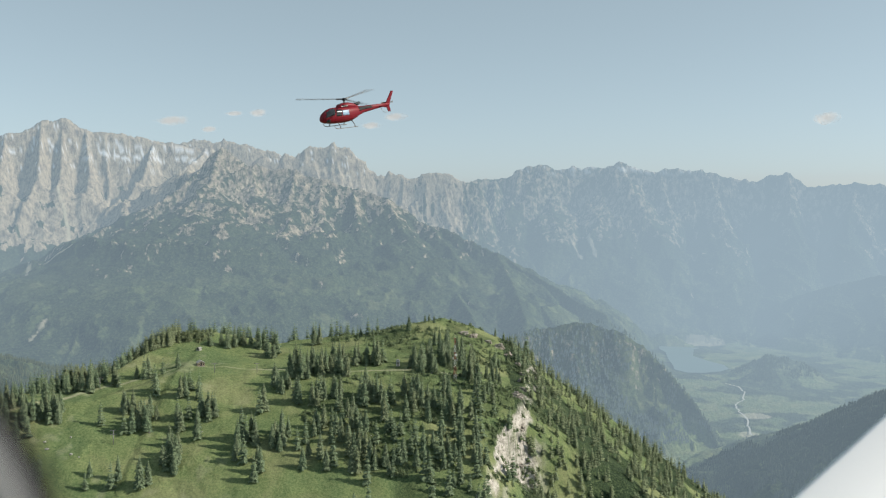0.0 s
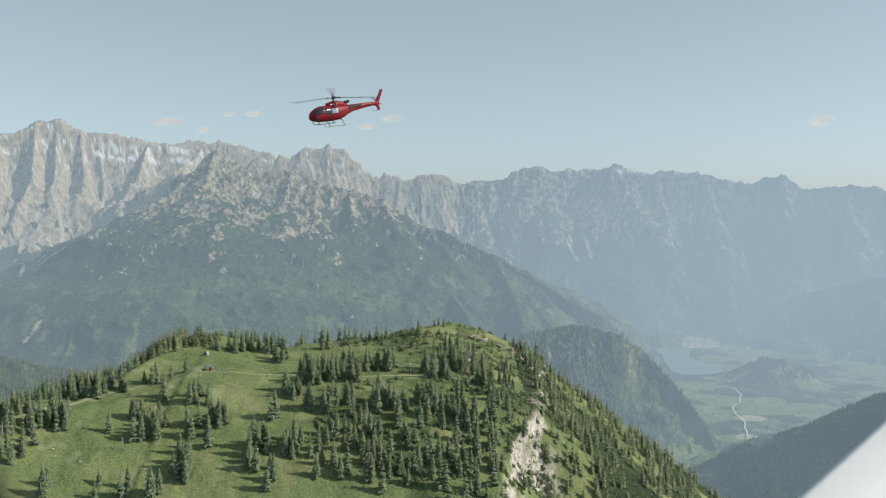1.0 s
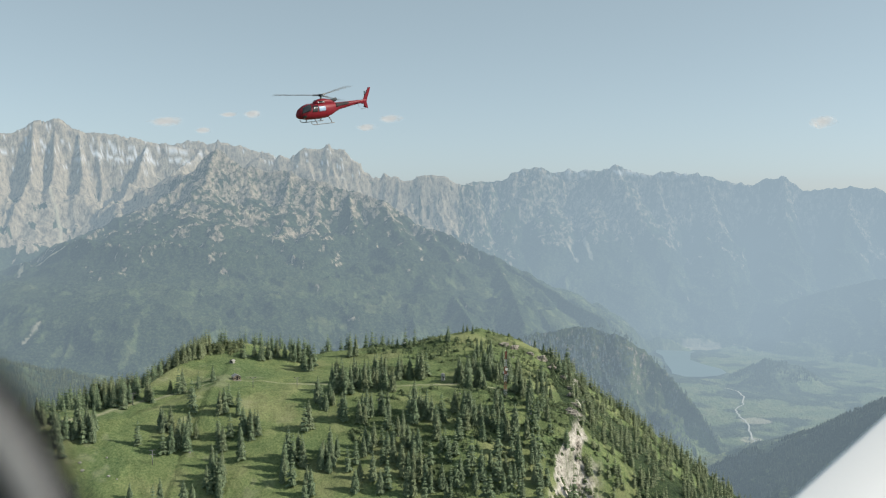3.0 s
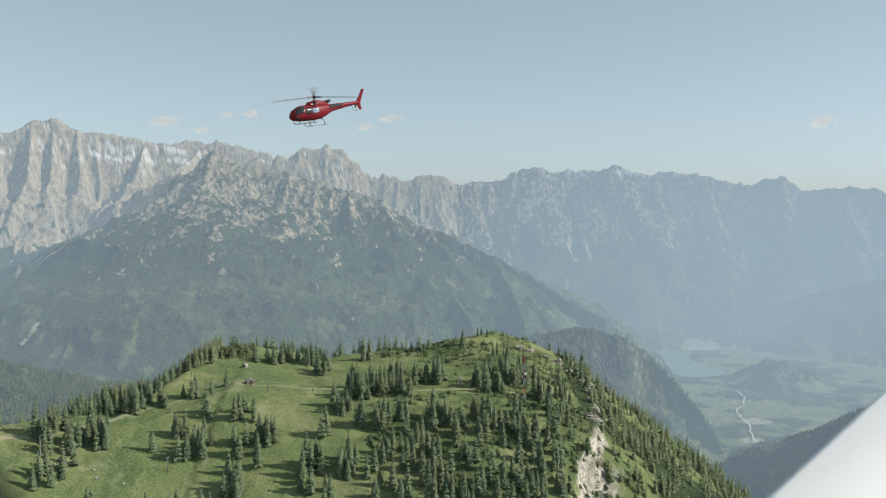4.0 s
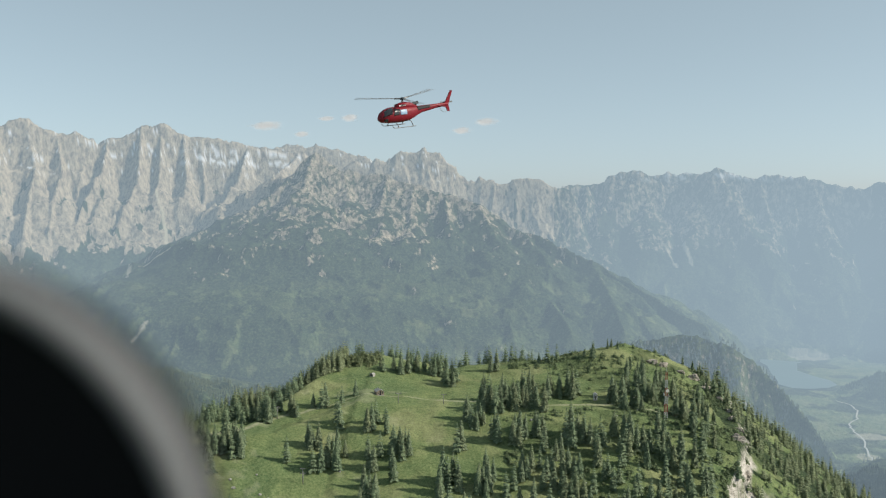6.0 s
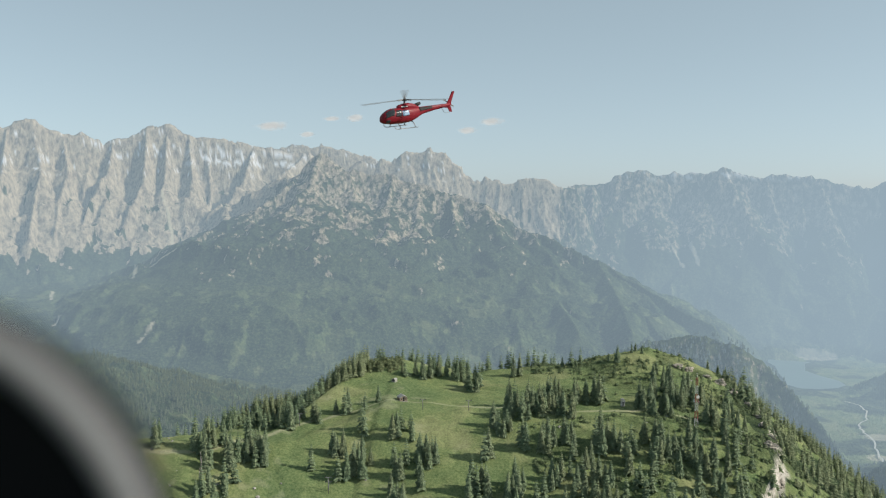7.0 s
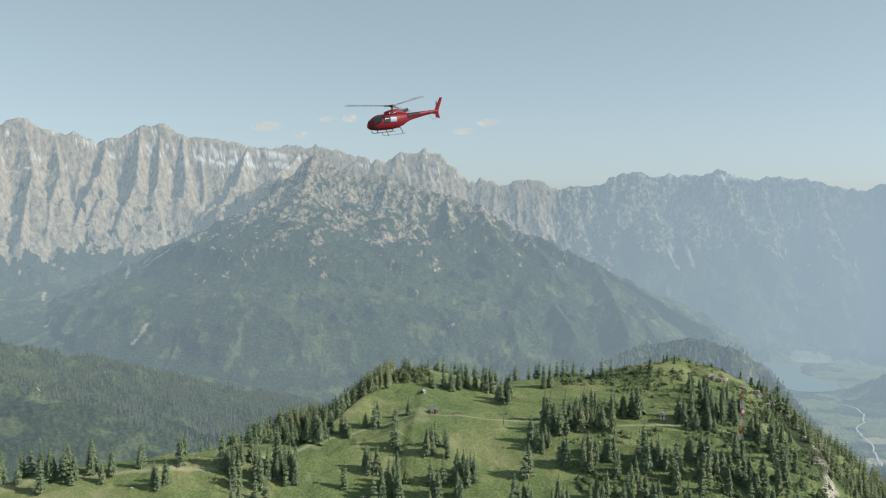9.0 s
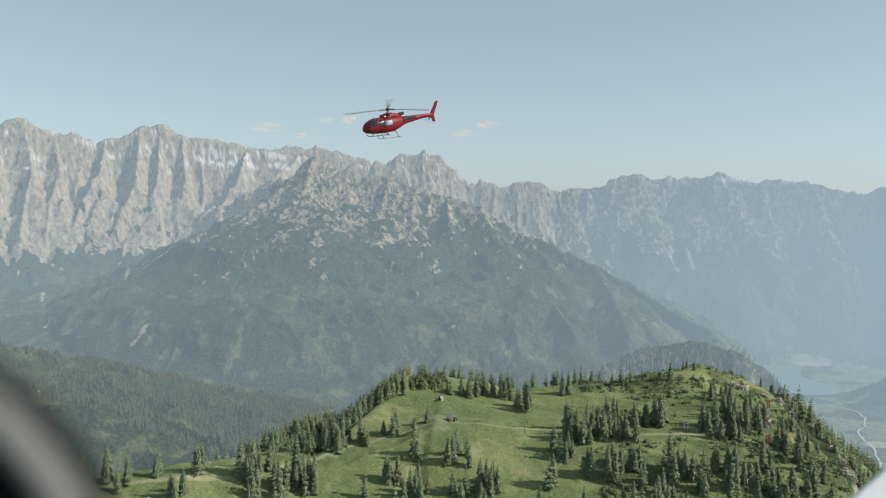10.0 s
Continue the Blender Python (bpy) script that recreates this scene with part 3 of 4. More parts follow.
HUB_Z = 3.18


def build_helicopter():
    h = tagged(empty("helicopter"), "glossy red light helicopter with skids, flying nose down", "helicopter")
    part("fuselage", loft(HULL), RED, h, smooth=True)
    cowl = ((1.15, 2.28, 0.06, 0.10), (0.9, 2.33, 0.24, 0.34), (0.3, 2.42, 0.34, 0.46), (-0.4, 2.45, 0.36, 0.48), (-1.2, 2.36, 0.32, 0.42), (-1.8, 2.22, 0.2, 0.28), (-2.1, 2.14, 0.08, 0.12))
    part("engine_cowling", loft(cowl), RED, h, smooth=True)
    part("cowling_vent", moved(slab([(-0.35, -0.1), (0.45, -0.1), (0.35, 0.12), (-0.3, 0.12)], 0.95, "y", 0.02), pose(0.25, 0, 2.5)), DARK, h, "dark air intake")
    part("exhaust", tube([(-1.3, 0.1, 2.45), (-1.75, 0.12, 2.55), (-2.1, 0.14, 2.66)], [0.2, 0.2, 0.17], 14), DARK, h, "black exhaust pipe", True)
    for side in (0, 180):
        f = 1 if side == 0 else -1
        part("windscreen", hull_patch(3.12, 2.05, side + f * 12, side + f * 80, 0.012, -0.35), GLASSY, h, "dark tinted windscreen", True)
        part("chin_window", hull_patch(3.0, 2.55, side - f * 40, side - f * 8), GLASSY, h, "dark tinted chin window", True)
        part("front_door_window", hull_patch(1.85, 1.12, side + f * 2, side + f * 52, 0.012, -0.2), GLASSY, h, "dark tinted side window", True)
        part("rear_door_window", hull_patch(0.95, 0.0, side + f * 2, side + f * 38), PANE_BLUE, h, "side window with sky reflection painted pale blue", True)
        part("boom_fairing", hull_patch(-1.8, -3.9, side + f * 5, side + f * 62, 0.02, 0.0, 10, 6), DARK, h, "black panel along the tail boom", True)
        skid = part("skid", tube([(2.2, f * 0.98, 0.50), (2.08, f * 0.98, 0.30), (1.9, f * 0.98, 0.21), (1.6, f * 0.98, 0.18), (-1.15, f * 0.98, 0.18)], 0.04), METAL, h, smooth=True)
        part("skid_step", tube([(1.0, f * 0.95, 0.52), (0.4, f * 0.95, 0.52)], 0.03), METAL, skid)
        part("stabiliser", moved(slab([(-5.1, 0), (-5.5, 0), (-5.55, f * 1.25), (-5.2, f * 1.25)], 0.06, "z", 0.01), pose(0, 0, 2.02)), RED, h)
    for f in (-1, 1):
        for k in range(4):
            part("marking", box(0.62 - 0.24 * k, 0.80 - 0.24 * k, f * 0.455 - 0.02, f * 0.455 + 0.02, 2.44, 2.55), WHITE, h, "small white bar")
    for x in (1.35, -0.75):
        part("cross_tube", tube([(x, -0.98, 0.19), (x, -0.88, 0.45), (x, -0.5, 0.78), (x, 0.5, 0.78), (x, 0.88, 0.45), (x, 0.98, 0.19)], 0.05), METAL, h, smooth=True)
    part("upper_fin", slab([(-6.2, 2.12), (-6.85, 2.05), (-7.45, 3.62), (-7.1, 3.66)], 0.1, "y", 0.02), RED, h)
    part("lower_fin", slab([(-6.25, 2.1), (-6.85, 2.1), (-7.15, 1.25), (-6.75, 1.28)], 0.09, "y", 0.02), RED, h)
    part("tail_guard", tube([(-5.5, 0, 1.95), (-5.75, 0, 1.45), (-6.2, 0, 1.2), (-6.75, 0, 1.25)], 0.02), METAL, h, smooth=True)
    part("mast", tube([(0, 0, 2.6), (0, 0, HUB_Z)], [0.16, 0.09], 12), METAL, h, smooth=True)
    rotor = part("rotor", tube([(0, 0, -0.09), (0, 0, 0.12)], [0.3, 0.2], 12), DARK, h, "dark rotor hub")
    rotor.location = (0, 0, HUB_Z)
    for k in range(3):
        arm = moved(tube([(0.1, 0, 0.02), (0.9, 0, 0.03)], 0.09, 8), pose(0, 0, 0, 0, 0, 120 * k))
        part("blade_grip", arm, METAL, rotor)
        droop = slab([(0.7, -0.1), (1.2, -0.19), (5.3, -0.19), (5.35, 0.12), (1.2, 0.16), (0.7, 0.1)], 0.035, "z", 0.008)
        for v in droop.verts:
            v.co.z += 0.02 + 0.03 * v.co.x
        part("blade", moved(droop, pose(0, 0, 0, 0, 0, 120 * k)), BLADE, rotor, "slim grey rotor blade")
    tail = part("tail_rotor", tube([(0, -0.06, 0), (0, 0.1, 0)], 0.09, 10), METAL, h)
    tail.location = (-6.75, -0.22, 2.3)
    for k in (0, 180):
        part("tail_blade", moved(slab([(0.1, -0.06), (0.93, -0.09), (0.93, 0.09), (0.1, 0.06)], 0.02, "y"), pose(0, 0, 0, 0, k)), BLADE, tail)
    return h, rotor, tail


helicopter, rotor, tail_rotor = build_helicopter()


# ---- the aircraft round the camera ----
def build_window_surround():
    """Round-cornered black panel with a soft grey seal, close to the lens."""
    bm = bmesh.new()
    n, big = 96, 0.0833
    profile = ((0.0, 0.0), (0.86, 0.0), (0.93, 0.003), (0.975, 0.0), (1.0, -0.006), (0.985, -0.014), (0.0, -0.016))
    rings = []
    for r, z in profile[1:-1]:
        rings.append([bm.verts.new((big * r * math.cos(2 * math.pi * k / n), big * r * math.sin(2 * math.pi * k / n), z)) for k in range(n)])
    for a, b in zip(rings, rings[1:]):
        for k in range(n):
            bm.faces.new((a[k], a[(k + 1) % n], b[(k + 1) % n], b[k]))
    bm.faces.new(rings[-1])
    bm.faces.new(rings[0][::-1])
    bmesh.ops.recalc_face_normals(bm, faces=bm.faces)
    ob = tagged(lump("window_surround", bm, RUBBER, None, "", True), "round-edged black cabin window surround, out of focus", "window frame")
    rim = bmesh.new()
    a = [[rim.verts.new((big * (0.955 + 0.045 * math.cos(q)) * math.cos(2 * math.pi * k / n), big * (0.955 + 0.045 * math.cos(q)) * math.sin(2 * math.pi * k / n), 0.004 + 0.006 * math.sin(q))) for k in range(n)] for q in (0, 0.9, 1.8, 2.7, 3.6, 4.5, 5.4)]
    for p, q in zip(a, a[1:] + a[:1]):
        for k in range(n):
            rim.faces.new((p[k], p[(k + 1) % n], q[(k + 1) % n], q[k]))
    bmesh.ops.recalc_face_normals(rim, faces=rim.faces)
    part("seal", rim, SEAL, ob, "grey rubber seal", True)
    return ob


def build_wing():
    """White painted wing, its rounded edge running away from the window."""
    bm = bmesh.new()
    a, b, inner = Vector((0.392, -0.578, -1.5)), Vector((2.535, -0.201, -4.0)), Vector((0.8, -0.2, 0.35))
    line = [Vector((0, -0.10, 0)) + 0.06 * inner, Vector((0, -0.05, 0)) + 0.01 * inner, Vector((0, -0.015, 0)), 0.02 * inner, 0.3 * inner, 0.7 * inner, 1.2 * inner]
    ends = [[bm.verts.new(a + (b - a) * s + p) for p in line] for s in (-0.15, 0.1, 0.3, 0.5, 0.75, 1.1)]
    for p, q in zip(ends, ends[1:]):
        for k in range(len(line) - 1):
            bm.faces.new((p[k], p[k + 1], q[k + 1], q[k]))
    bmesh.ops.recalc_face_normals(bm, faces=bm.faces)
    bmesh.ops.solidify(bm, geom=bm.faces[:], thickness=0.01)
    return tagged(lump("aircraft_wing", bm, WHITE, None, "", True), "smooth white painted aircraft wing beside the window", "wing")


window_surround = build_window_surround()
aircraft_wing = build_wing()


# ---- trees ----
def conifer(height, width, seed, whorls=20, arms=10):
    """A spruce: tapered trunk and drooping boughs in uneven whorls."""
    rnd = random.Random(seed)
    trunk = tube([(0, 0, -0.6), (0, 0, height * 0.5), (0, 0, height * 0.97)], [0.02 * height, 0.012 * height, 0.004], 6)
    vs, fs = [], []
    for w in range(whorls):
        f = (w + rnd.uniform(-0.3, 0.3)) / whorls
        z = height * (0.09 + 0.9 * max(f, 0))
        reach = width * (1 - max(f, 0)) ** 0.72 * rnd.uniform(0.8, 1.1) + 0.1
        turn = rnd.uniform(0, 6.28)
        for k in range(arms):
            a = turn + 6.283 * k / arms + rnd.uniform(-0.25, 0.25)
            L = reach * rnd.uniform(0.65, 1.15)
            wd = L * rnd.uniform(0.35, 0.5) + 0.12
            c, s = math.cos(a), math.sin(a)
            drop = L * rnd.uniform(0.25, 0.6)
            b = len(vs)
            for d, side, dz in ((0.05, 0, 0.25), (0.55, 1, -0.25), (0.55, -1, -0.25), (0.6, 0, 0.12), (1.0, 0.35, -0.95), (1.0, -0.35, -0.95), (1.08, 0, -0.55)):
                vs.append((c * d * L - s * side * wd, s * d * L + c * side * wd, z + dz * drop))
            fs += [(b, b + 1, b + 3), (b, b + 3, b + 2), (b + 1, b + 4, b + 6, b + 3), (b + 3, b + 6, b + 5, b + 2)]
    tip = len(vs)
    for k in range(5):
        vs.append((0.16 * math.cos(k * 1.257), 0.16 * math.sin(k * 1.257), height * 0.9))
    vs.append((0, 0, height * 1.02))
    fs += [(tip + k, tip + (k + 1) % 5, tip + 5) for k in range(5)]
    return trunk, vs, fs


def crown_mesh(vs, fs, material):
    me = bpy.data.meshes.new("crown")
    me.from_pydata(vs, [], fs)
    me.materials.append(material)
    return me


KINDS = []
for i, (hh, ww) in enumerate(((14.0, 2.2), (12.0, 2.15), (15.5, 2.3), (10.0, 1.9), (13.0, 2.6))):
    trunk, vs, fs = conifer(hh, ww, 10 + i)
    tree = tagged(empty("spruce_tree"), "dark green spruce tree on the alpine meadow", "tree", "spruces on the hill")
    part("trunk", trunk, BARK, tree)
    new("crown", crown_mesh(vs, fs, NEEDLES)).parent = tree
    KINDS.append(tree)

DEAD = [(-244.1, 400.4, 10), (-213.2, 404.6, 8), (-211.7, 398.0, 9), (-214.1, 406.9, 8)]
PYLONS = [(-159.8, 406.5, 5), (-160.2, 407.7, 6), (-127.3, 465.6, 5), (-184.3, 456.1, 6), (-105.7, 469.1, 5)]
CLOUDS = [(-1359, 4593, 1119, 190, 46), (-945, 4696, 1167, 100, 38), (-1188, 4640, 1078, 90, 30), (-374, 4775, 1111, 110, 36), (-252, 4783, 1158, 130, 40), (-1063, 4671, 1161, 110, 26), (1857, 4415, 1123, 120, 60)]
# Stands of spruces: east, north, half width, half depth, how many.
WEST_CLUMPS = [(-219, 420, 4, 3.9, 2), (-204, 414, 10, 7.7, 6), (-194, 422, 3.8, 3.9, 3), (-205, 393, 6.5, 6.2, 4), (-170, 420, 1, 1.9, 1), (-155, 416, 2.6, 3.7, 2), (-191, 455, 7.5, 6.9, 5), (-184, 463, 8.8, 4.2, 6), (-167, 469, 3.5, 4.2, 3), (-156, 466, 1.4, 3.4, 1), (-153, 447, 2.2, 5.3, 2), (-148, 429, 1.6, 6.4, 2), (-150, 480, 1, 1.4, 1), (-134, 443, 5.5, 5.2, 6), (-159, 432, 4.3, 5.2, 4), (-149, 422, 4.2, 6.3, 6), (-132, 420, 3.1, 5.0, 4), (-130, 400, 4.0, 7.2, 6)]
MIDDLE_CLUMPS = [(-122, 420, 3.1, 11.1, 5), (-119, 425, 2.1, 3.1, 3), (-139, 520, 6.4, 3.0, 5), (-122, 526, 10.3, 3.8, 9), (-104, 511, 6.8, 4.4, 7), (-88, 451, 5.5, 5.2, 6), (-82, 439, 3.7, 3.8, 3), (-99, 401, 3.0, 8.3, 6), (-96, 429, 1.3, 2.5, 2), (-95, 412, 2.5, 6.0, 3), (-82, 407, 4.0, 6.0, 5), (-72, 470, 17.1, 9.5, 26), (-65, 417, 3.1, 4.9, 4), (-66, 440, 5.9, 8.9, 9), (-48, 433, 13.2, 13.8, 20), (-52, 412, 3.0, 6.0, 4), (-27, 447, 2.2, 3.2, 2), (-20, 445, 2.7, 3.9, 3)]
SUMMIT_CLUMPS = [(-54, 489, 14.2, 4.2, 14), (-4, 449, 2.2, 3.3, 3), (-2, 431, 4.2, 7.6, 6), (-7, 413, 17.8, 26.7, 22), (23, 510, 4.4, 6.0, 6), (38, 538, 6.0, 7.9, 8), (-8, 529, 4.5, 4.6, 4), (1, 503, 10.4, 14.6, 16), (-38, 404, 13.7, 13.0, 20), (-83, 541, 3.3, 2.3, 2), (-43, 553, 16.7, 4.8, 6), (-15, 568, 3.4, 2.5, 3), (38, 575, 10.6, 10.1, 10), (-65, 403, 9.9, 11.8, 9), (-270, 408, 2.3, 2.7, 2), (-254, 412, 1.7, 2.7, 2), (-238, 417, 2.2, 2.6, 3)]
MEADOW_CLUMPS = [(-291, 399, 5.7, 8.1, 5), (-281, 403, 5.6, 5.4, 5), (-196, 425, 6.6, 9.1, 8), (-214, 419, 3.8, 7.8, 5), (-240, 399, 3.2, 5.1, 3), (-300, 398, 5.7, 8.2, 4), (-264, 404, 1.4, 2.6, 2)]
FRONT_CLUMPS = [(-22, 486, 5, 6, 7), (-14, 474, 6, 5, 7), (8, 468, 4, 6, 6), (14, 452, 5, 6, 7), (20, 476, 4, 6, 5), (-10, 500, 6, 5, 6), (-203, 403, 4.0, 13.6, 4), (-183, 380, 2.7, 5.1, 2), (-164, 383, 2.7, 3.8, 2), (-151, 385, 2.7, 3.8, 2), (-137, 384, 2.6, 3.8, 2), (-128, 395, 4.3, 6.4, 4), (-89, 390, 2.6, 7.4, 3), (-82, 408, 2.1, 8.9, 3)]


def ground_at(x, y):
    return float(land(np.array([x]), np.array([y]))[0][0])


rnd = random.Random(7)
spots = []
for cx, cy, wx, wy, many in WEST_CLUMPS + MIDDLE_CLUMPS + SUMMIT_CLUMPS + MEADOW_CLUMPS + FRONT_CLUMPS:
    for _ in range(many):
        for _ in range(12):
            x, y = cx + wx * rnd.uniform(-1, 1), cy + wy * rnd.uniform(-1, 1)
            if all((x - u) ** 2 + (y - v) ** 2 > 4 for u, v in spots):
                break
        spots.append((x, y))
rnd.shuffle(spots)
for k, (x, y) in enumerate(spots[:300]):
    kind = KINDS[rnd.randrange(5)]
    m = pose(x, y, ground_at(x, y) - 0.2, 0, 0, rnd.uniform(0, 360))
    size = rnd.uniform(0.75, 1.12) * (0.55 if ground_at(x, y) > 617 else 0.5 if x > 12 and y > 490 else 0.7 if x > 12 else 1.0)
    if k < 5:
        KINDS[k].matrix_basis = m
    else:
        copy_thing(kind, m).scale = (size, size, size)


# ---- woods that nobody could count ----
def wood(name, places, label, seed, tall=(8.5, 15), material=NEEDLES, whorls=11, arms=7, squat=0.185):
    rnd = random.Random(seed)
    shapes = []
    for k in range(5):
        _, vs, fs = conifer(10.0, 10 * squat, seed + k, whorls, arms)
        shapes.append((np.array(vs) / 10, fs))
    allv, allf, base = [], [], 0
    for x, y, z in places:
        vs, fs = shapes[rnd.randrange(5)]
        a, h = rnd.uniform(0, 6.28), rnd.uniform(*tall)
        c, s = math.cos(a) * h, math.sin(a) * h
        allv.append(np.stack([x + vs[:, 0] * c - vs[:, 1] * s, y + vs[:, 0] * s + vs[:, 1] * c, z - 0.3 + vs[:, 2] * h], -1))
        allf += [tuple(i + base for i in f) for f in fs]
        base += len(vs)
    me = bpy.data.meshes.new(name)
    me.from_pydata(np.concatenate(allv).tolist(), [], allf)
    me.materials.append(material)
    return tagged(new(name, me), label, "forest", kind="stuff")


def scatter(n, x0, x1, y0, y1, seed, keep):
    r = np.random.RandomState(seed)
    x, y = r.uniform(x0, x1, n), r.uniform(y0, y1, n)
    z = hill(x, y)
    ok = keep(x, y, z, r.uniform(0, 1, n))
    return list(zip(x[ok], y[ok], z[ok]))


east_wood = scatter(3100, 25, 330, 380, 640, 3, lambda x, y, z, u: (x > 36) & (u < 0.74 + 0.7 * fbm(x / 30, y / 30, 6)))
wood("east_forest", east_wood, "dense dark spruce forest on the steep east flank", 50, (5, 10.5), NEEDLES, 9, 6)
spare = [(x, y, ground_at(x, y)) for x, y in spots[300:]]
front = scatter(230, -45, 26, 340, 440, 5, lambda x, y, z, u: u < 0.35 + 0.9 * fbm(x / 25, y / 20, 12))
wood("front_forest", front + spare, "loose spruce forest on the slope above the cliff", 60)
north = scatter(3000, -330, 40, 425, 640, 6, lambda x, y, z, u: (y > np.interp(x, CREST_X, CREST_Y) + np.where(x < -190, 26, 8)) & (y < np.interp(x, CREST_X, CREST_Y) + 75) & (u < np.where(x < -165, 0.3, 0.75)) & (x < -60))
north += scatter(150, -240, -172, 455, 540, 16, lambda x, y, z, u: (y > np.interp(x, CREST_X, CREST_Y) + 9) & (z > 575))
rim = scatter(760, -222, -165, 470, 540, 26, lambda x, y, z, u: (np.abs(y - 497 - 0.62 * (x + 215)) < 15) & (z > 582))
wood("rim_forest", rim, "dark spruce thicket along the rim of the meadow", 90, (8.5, 12.5))
wood("north_forest", north, "dense spruce forest falling away behind the crest", 70, (7, 12))

low = scatter(4600, -75, 60, 385, 590, 8, lambda x, y, z, u: u < 0.12 + 0.25 * (y > 500) + 1.2 * fbm(x / 22, y / 16, 13))
low += scatter(700, -25, 48, 395, 470, 18, lambda x, y, z, u: u < 0.5 + 1.0 * fbm(x / 12, y / 12, 14))
bump = scatter(420, -180, -138, 515, 556, 9, lambda x, y, z, u: (np.hypot((x + 161) / 15, (y - 536) / 15) < 1))
wood("bushes", bump, "dense dark green bushes on the rounded knoll", 84, (2.5, 5.0), SHRUB, 5, 7, 0.5)
wood("dwarf_pine_scrub", low, "low dark green dwarf pine scrub between the rocks", 80, (1.2, 3.2), SHRUB, 4, 6, 0.55)


# ---- woods across the valley ----
def far_wood(name, n, x0, x1, y0, y1, seed, keep, share, label, tall=(8, 15), dark=(0.026, 0.044, 0.026), light=(0.062, 0.084, 0.042)):
    """Small spruces by the thousand, three tiers each."""
    r = np.random.RandomState(seed)
    x, y = r.uniform(x0, x1, n), r.uniform(y0, y1, n)
    z, _ = land(x, y)
    ok = keep(x, y, z) & (fbm(x / 70, y / 70, seed) > -0.28)
    x, y, z = x[ok], y[ok], z[ok]
    k = len(x)
    h = r.uniform(*tall, k)
    w = h * r.uniform(0.2, 0.27, k)
    sides, tiers = 5, ((0.05, 1.0, 0.55), (0.35, 0.72, 0.8), (0.62, 0.45, 1.0))
    ring = np.arange(sides) * 2 * np.pi / sides
    verts, faces, per = [], [], (sides + 1) * len(tiers)
    turn = r.uniform(0, 6.28, k)
    for base, wide, top in tiers:
        for q in ring:
            out = wide * w * r.uniform(0.7, 1.2, k)
            verts.append(np.stack([x + out * np.cos(turn + q), y + out * np.sin(turn + q), z + h * (base + r.uniform(-0.05, 0.05, k))], -1))
        verts.append(np.stack([x, y, z + h * top], -1))
    v = np.stack(verts, 1).reshape(-1, 3)
    tri = np.array([(s * (sides + 1) + a, s * (sides + 1) + (a + 1) % sides, s * (sides + 1) + sides) for s in range(len(tiers)) for a in range(sides)])
    f = (tri[None] + per * np.arange(k)[:, None, None]).reshape(-1, 3)
    me = bpy.data.meshes.new(name)
    me.vertices.add(len(v))
    me.vertices.foreach_set("co", v.astype(np.float32).ravel())
    me.loops.add(f.size)
    me.loops.foreach_set("vertex_index", f.astype(np.int32).ravel())
    me.polygons.add(len(f))
    me.polygons.foreach_set("loop_start", np.arange(0, f.size, 3, dtype=np.int32))
    me.update(calc_edges=True)
    # The valley haze before these trees is put into their material as emission.
    me.materials.append(with_painted_haze(needle_material(name, dark, light), share))
    tagged(new(name, me), label, "forest", kind="stuff")


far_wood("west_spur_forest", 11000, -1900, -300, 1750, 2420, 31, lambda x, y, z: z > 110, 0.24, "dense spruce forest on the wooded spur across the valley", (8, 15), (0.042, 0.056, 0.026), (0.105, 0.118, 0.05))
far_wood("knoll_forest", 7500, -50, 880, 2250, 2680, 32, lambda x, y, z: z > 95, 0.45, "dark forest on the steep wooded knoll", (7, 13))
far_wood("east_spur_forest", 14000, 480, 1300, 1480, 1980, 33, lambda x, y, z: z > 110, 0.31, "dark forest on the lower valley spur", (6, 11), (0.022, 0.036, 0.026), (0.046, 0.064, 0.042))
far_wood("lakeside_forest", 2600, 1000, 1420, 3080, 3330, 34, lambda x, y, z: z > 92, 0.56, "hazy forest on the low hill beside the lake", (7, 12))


# ---- small things on the hill ----
def build_hut(name, label, x, y, turn, w, d, h, wall, roof):
    hut = tagged(empty(name), label, "hut")
    hut.matrix_basis = pose(x, y, ground_at(x, y) - 0.15, 0, 0, turn)
    part("foundation", box(-w / 2 - 0.1, w / 2 + 0.1, -d / 2 - 0.1, d / 2 + 0.1, -0.6, 0.25), ROCKY, hut, "grey stone foundation")
    part("wall", slab([(-w / 2, 0.25), (w / 2, 0.25), (w / 2, h), (0, h + w * 0.28), (-w / 2, h)], d, "y"), wall, hut)
    for s in (-1, 1):
        part("roof", moved(box(-w * 0.64, 0.02, -d / 2 - 0.35, d / 2 + 0.35, 0, 0.12, 0.02), pose(0, 0, h + w * 0.29, 0, -29, 0 if s < 0 else 180) if s < 0 else pose(0, 0, h + w * 0.29, 0, 0, 180) @ pose(0, 0, 0, 0, -29, 0)), roof, hut)
        part("window", box(s * w * 0.3 - w * 0.07, s * w * 0.3 + w * 0.07, -d / 2 - 0.05, -d / 2 + 0.02, h * 0.45, h * 0.8), GLASSY, hut, "dark window")
    part("door", box(-min(0.45, w * 0.14), min(0.45, w * 0.14), -d / 2 - 0.06, -d / 2 + 0.02, 0.25, 2.15), DARK, hut, "dark door")
    return hut


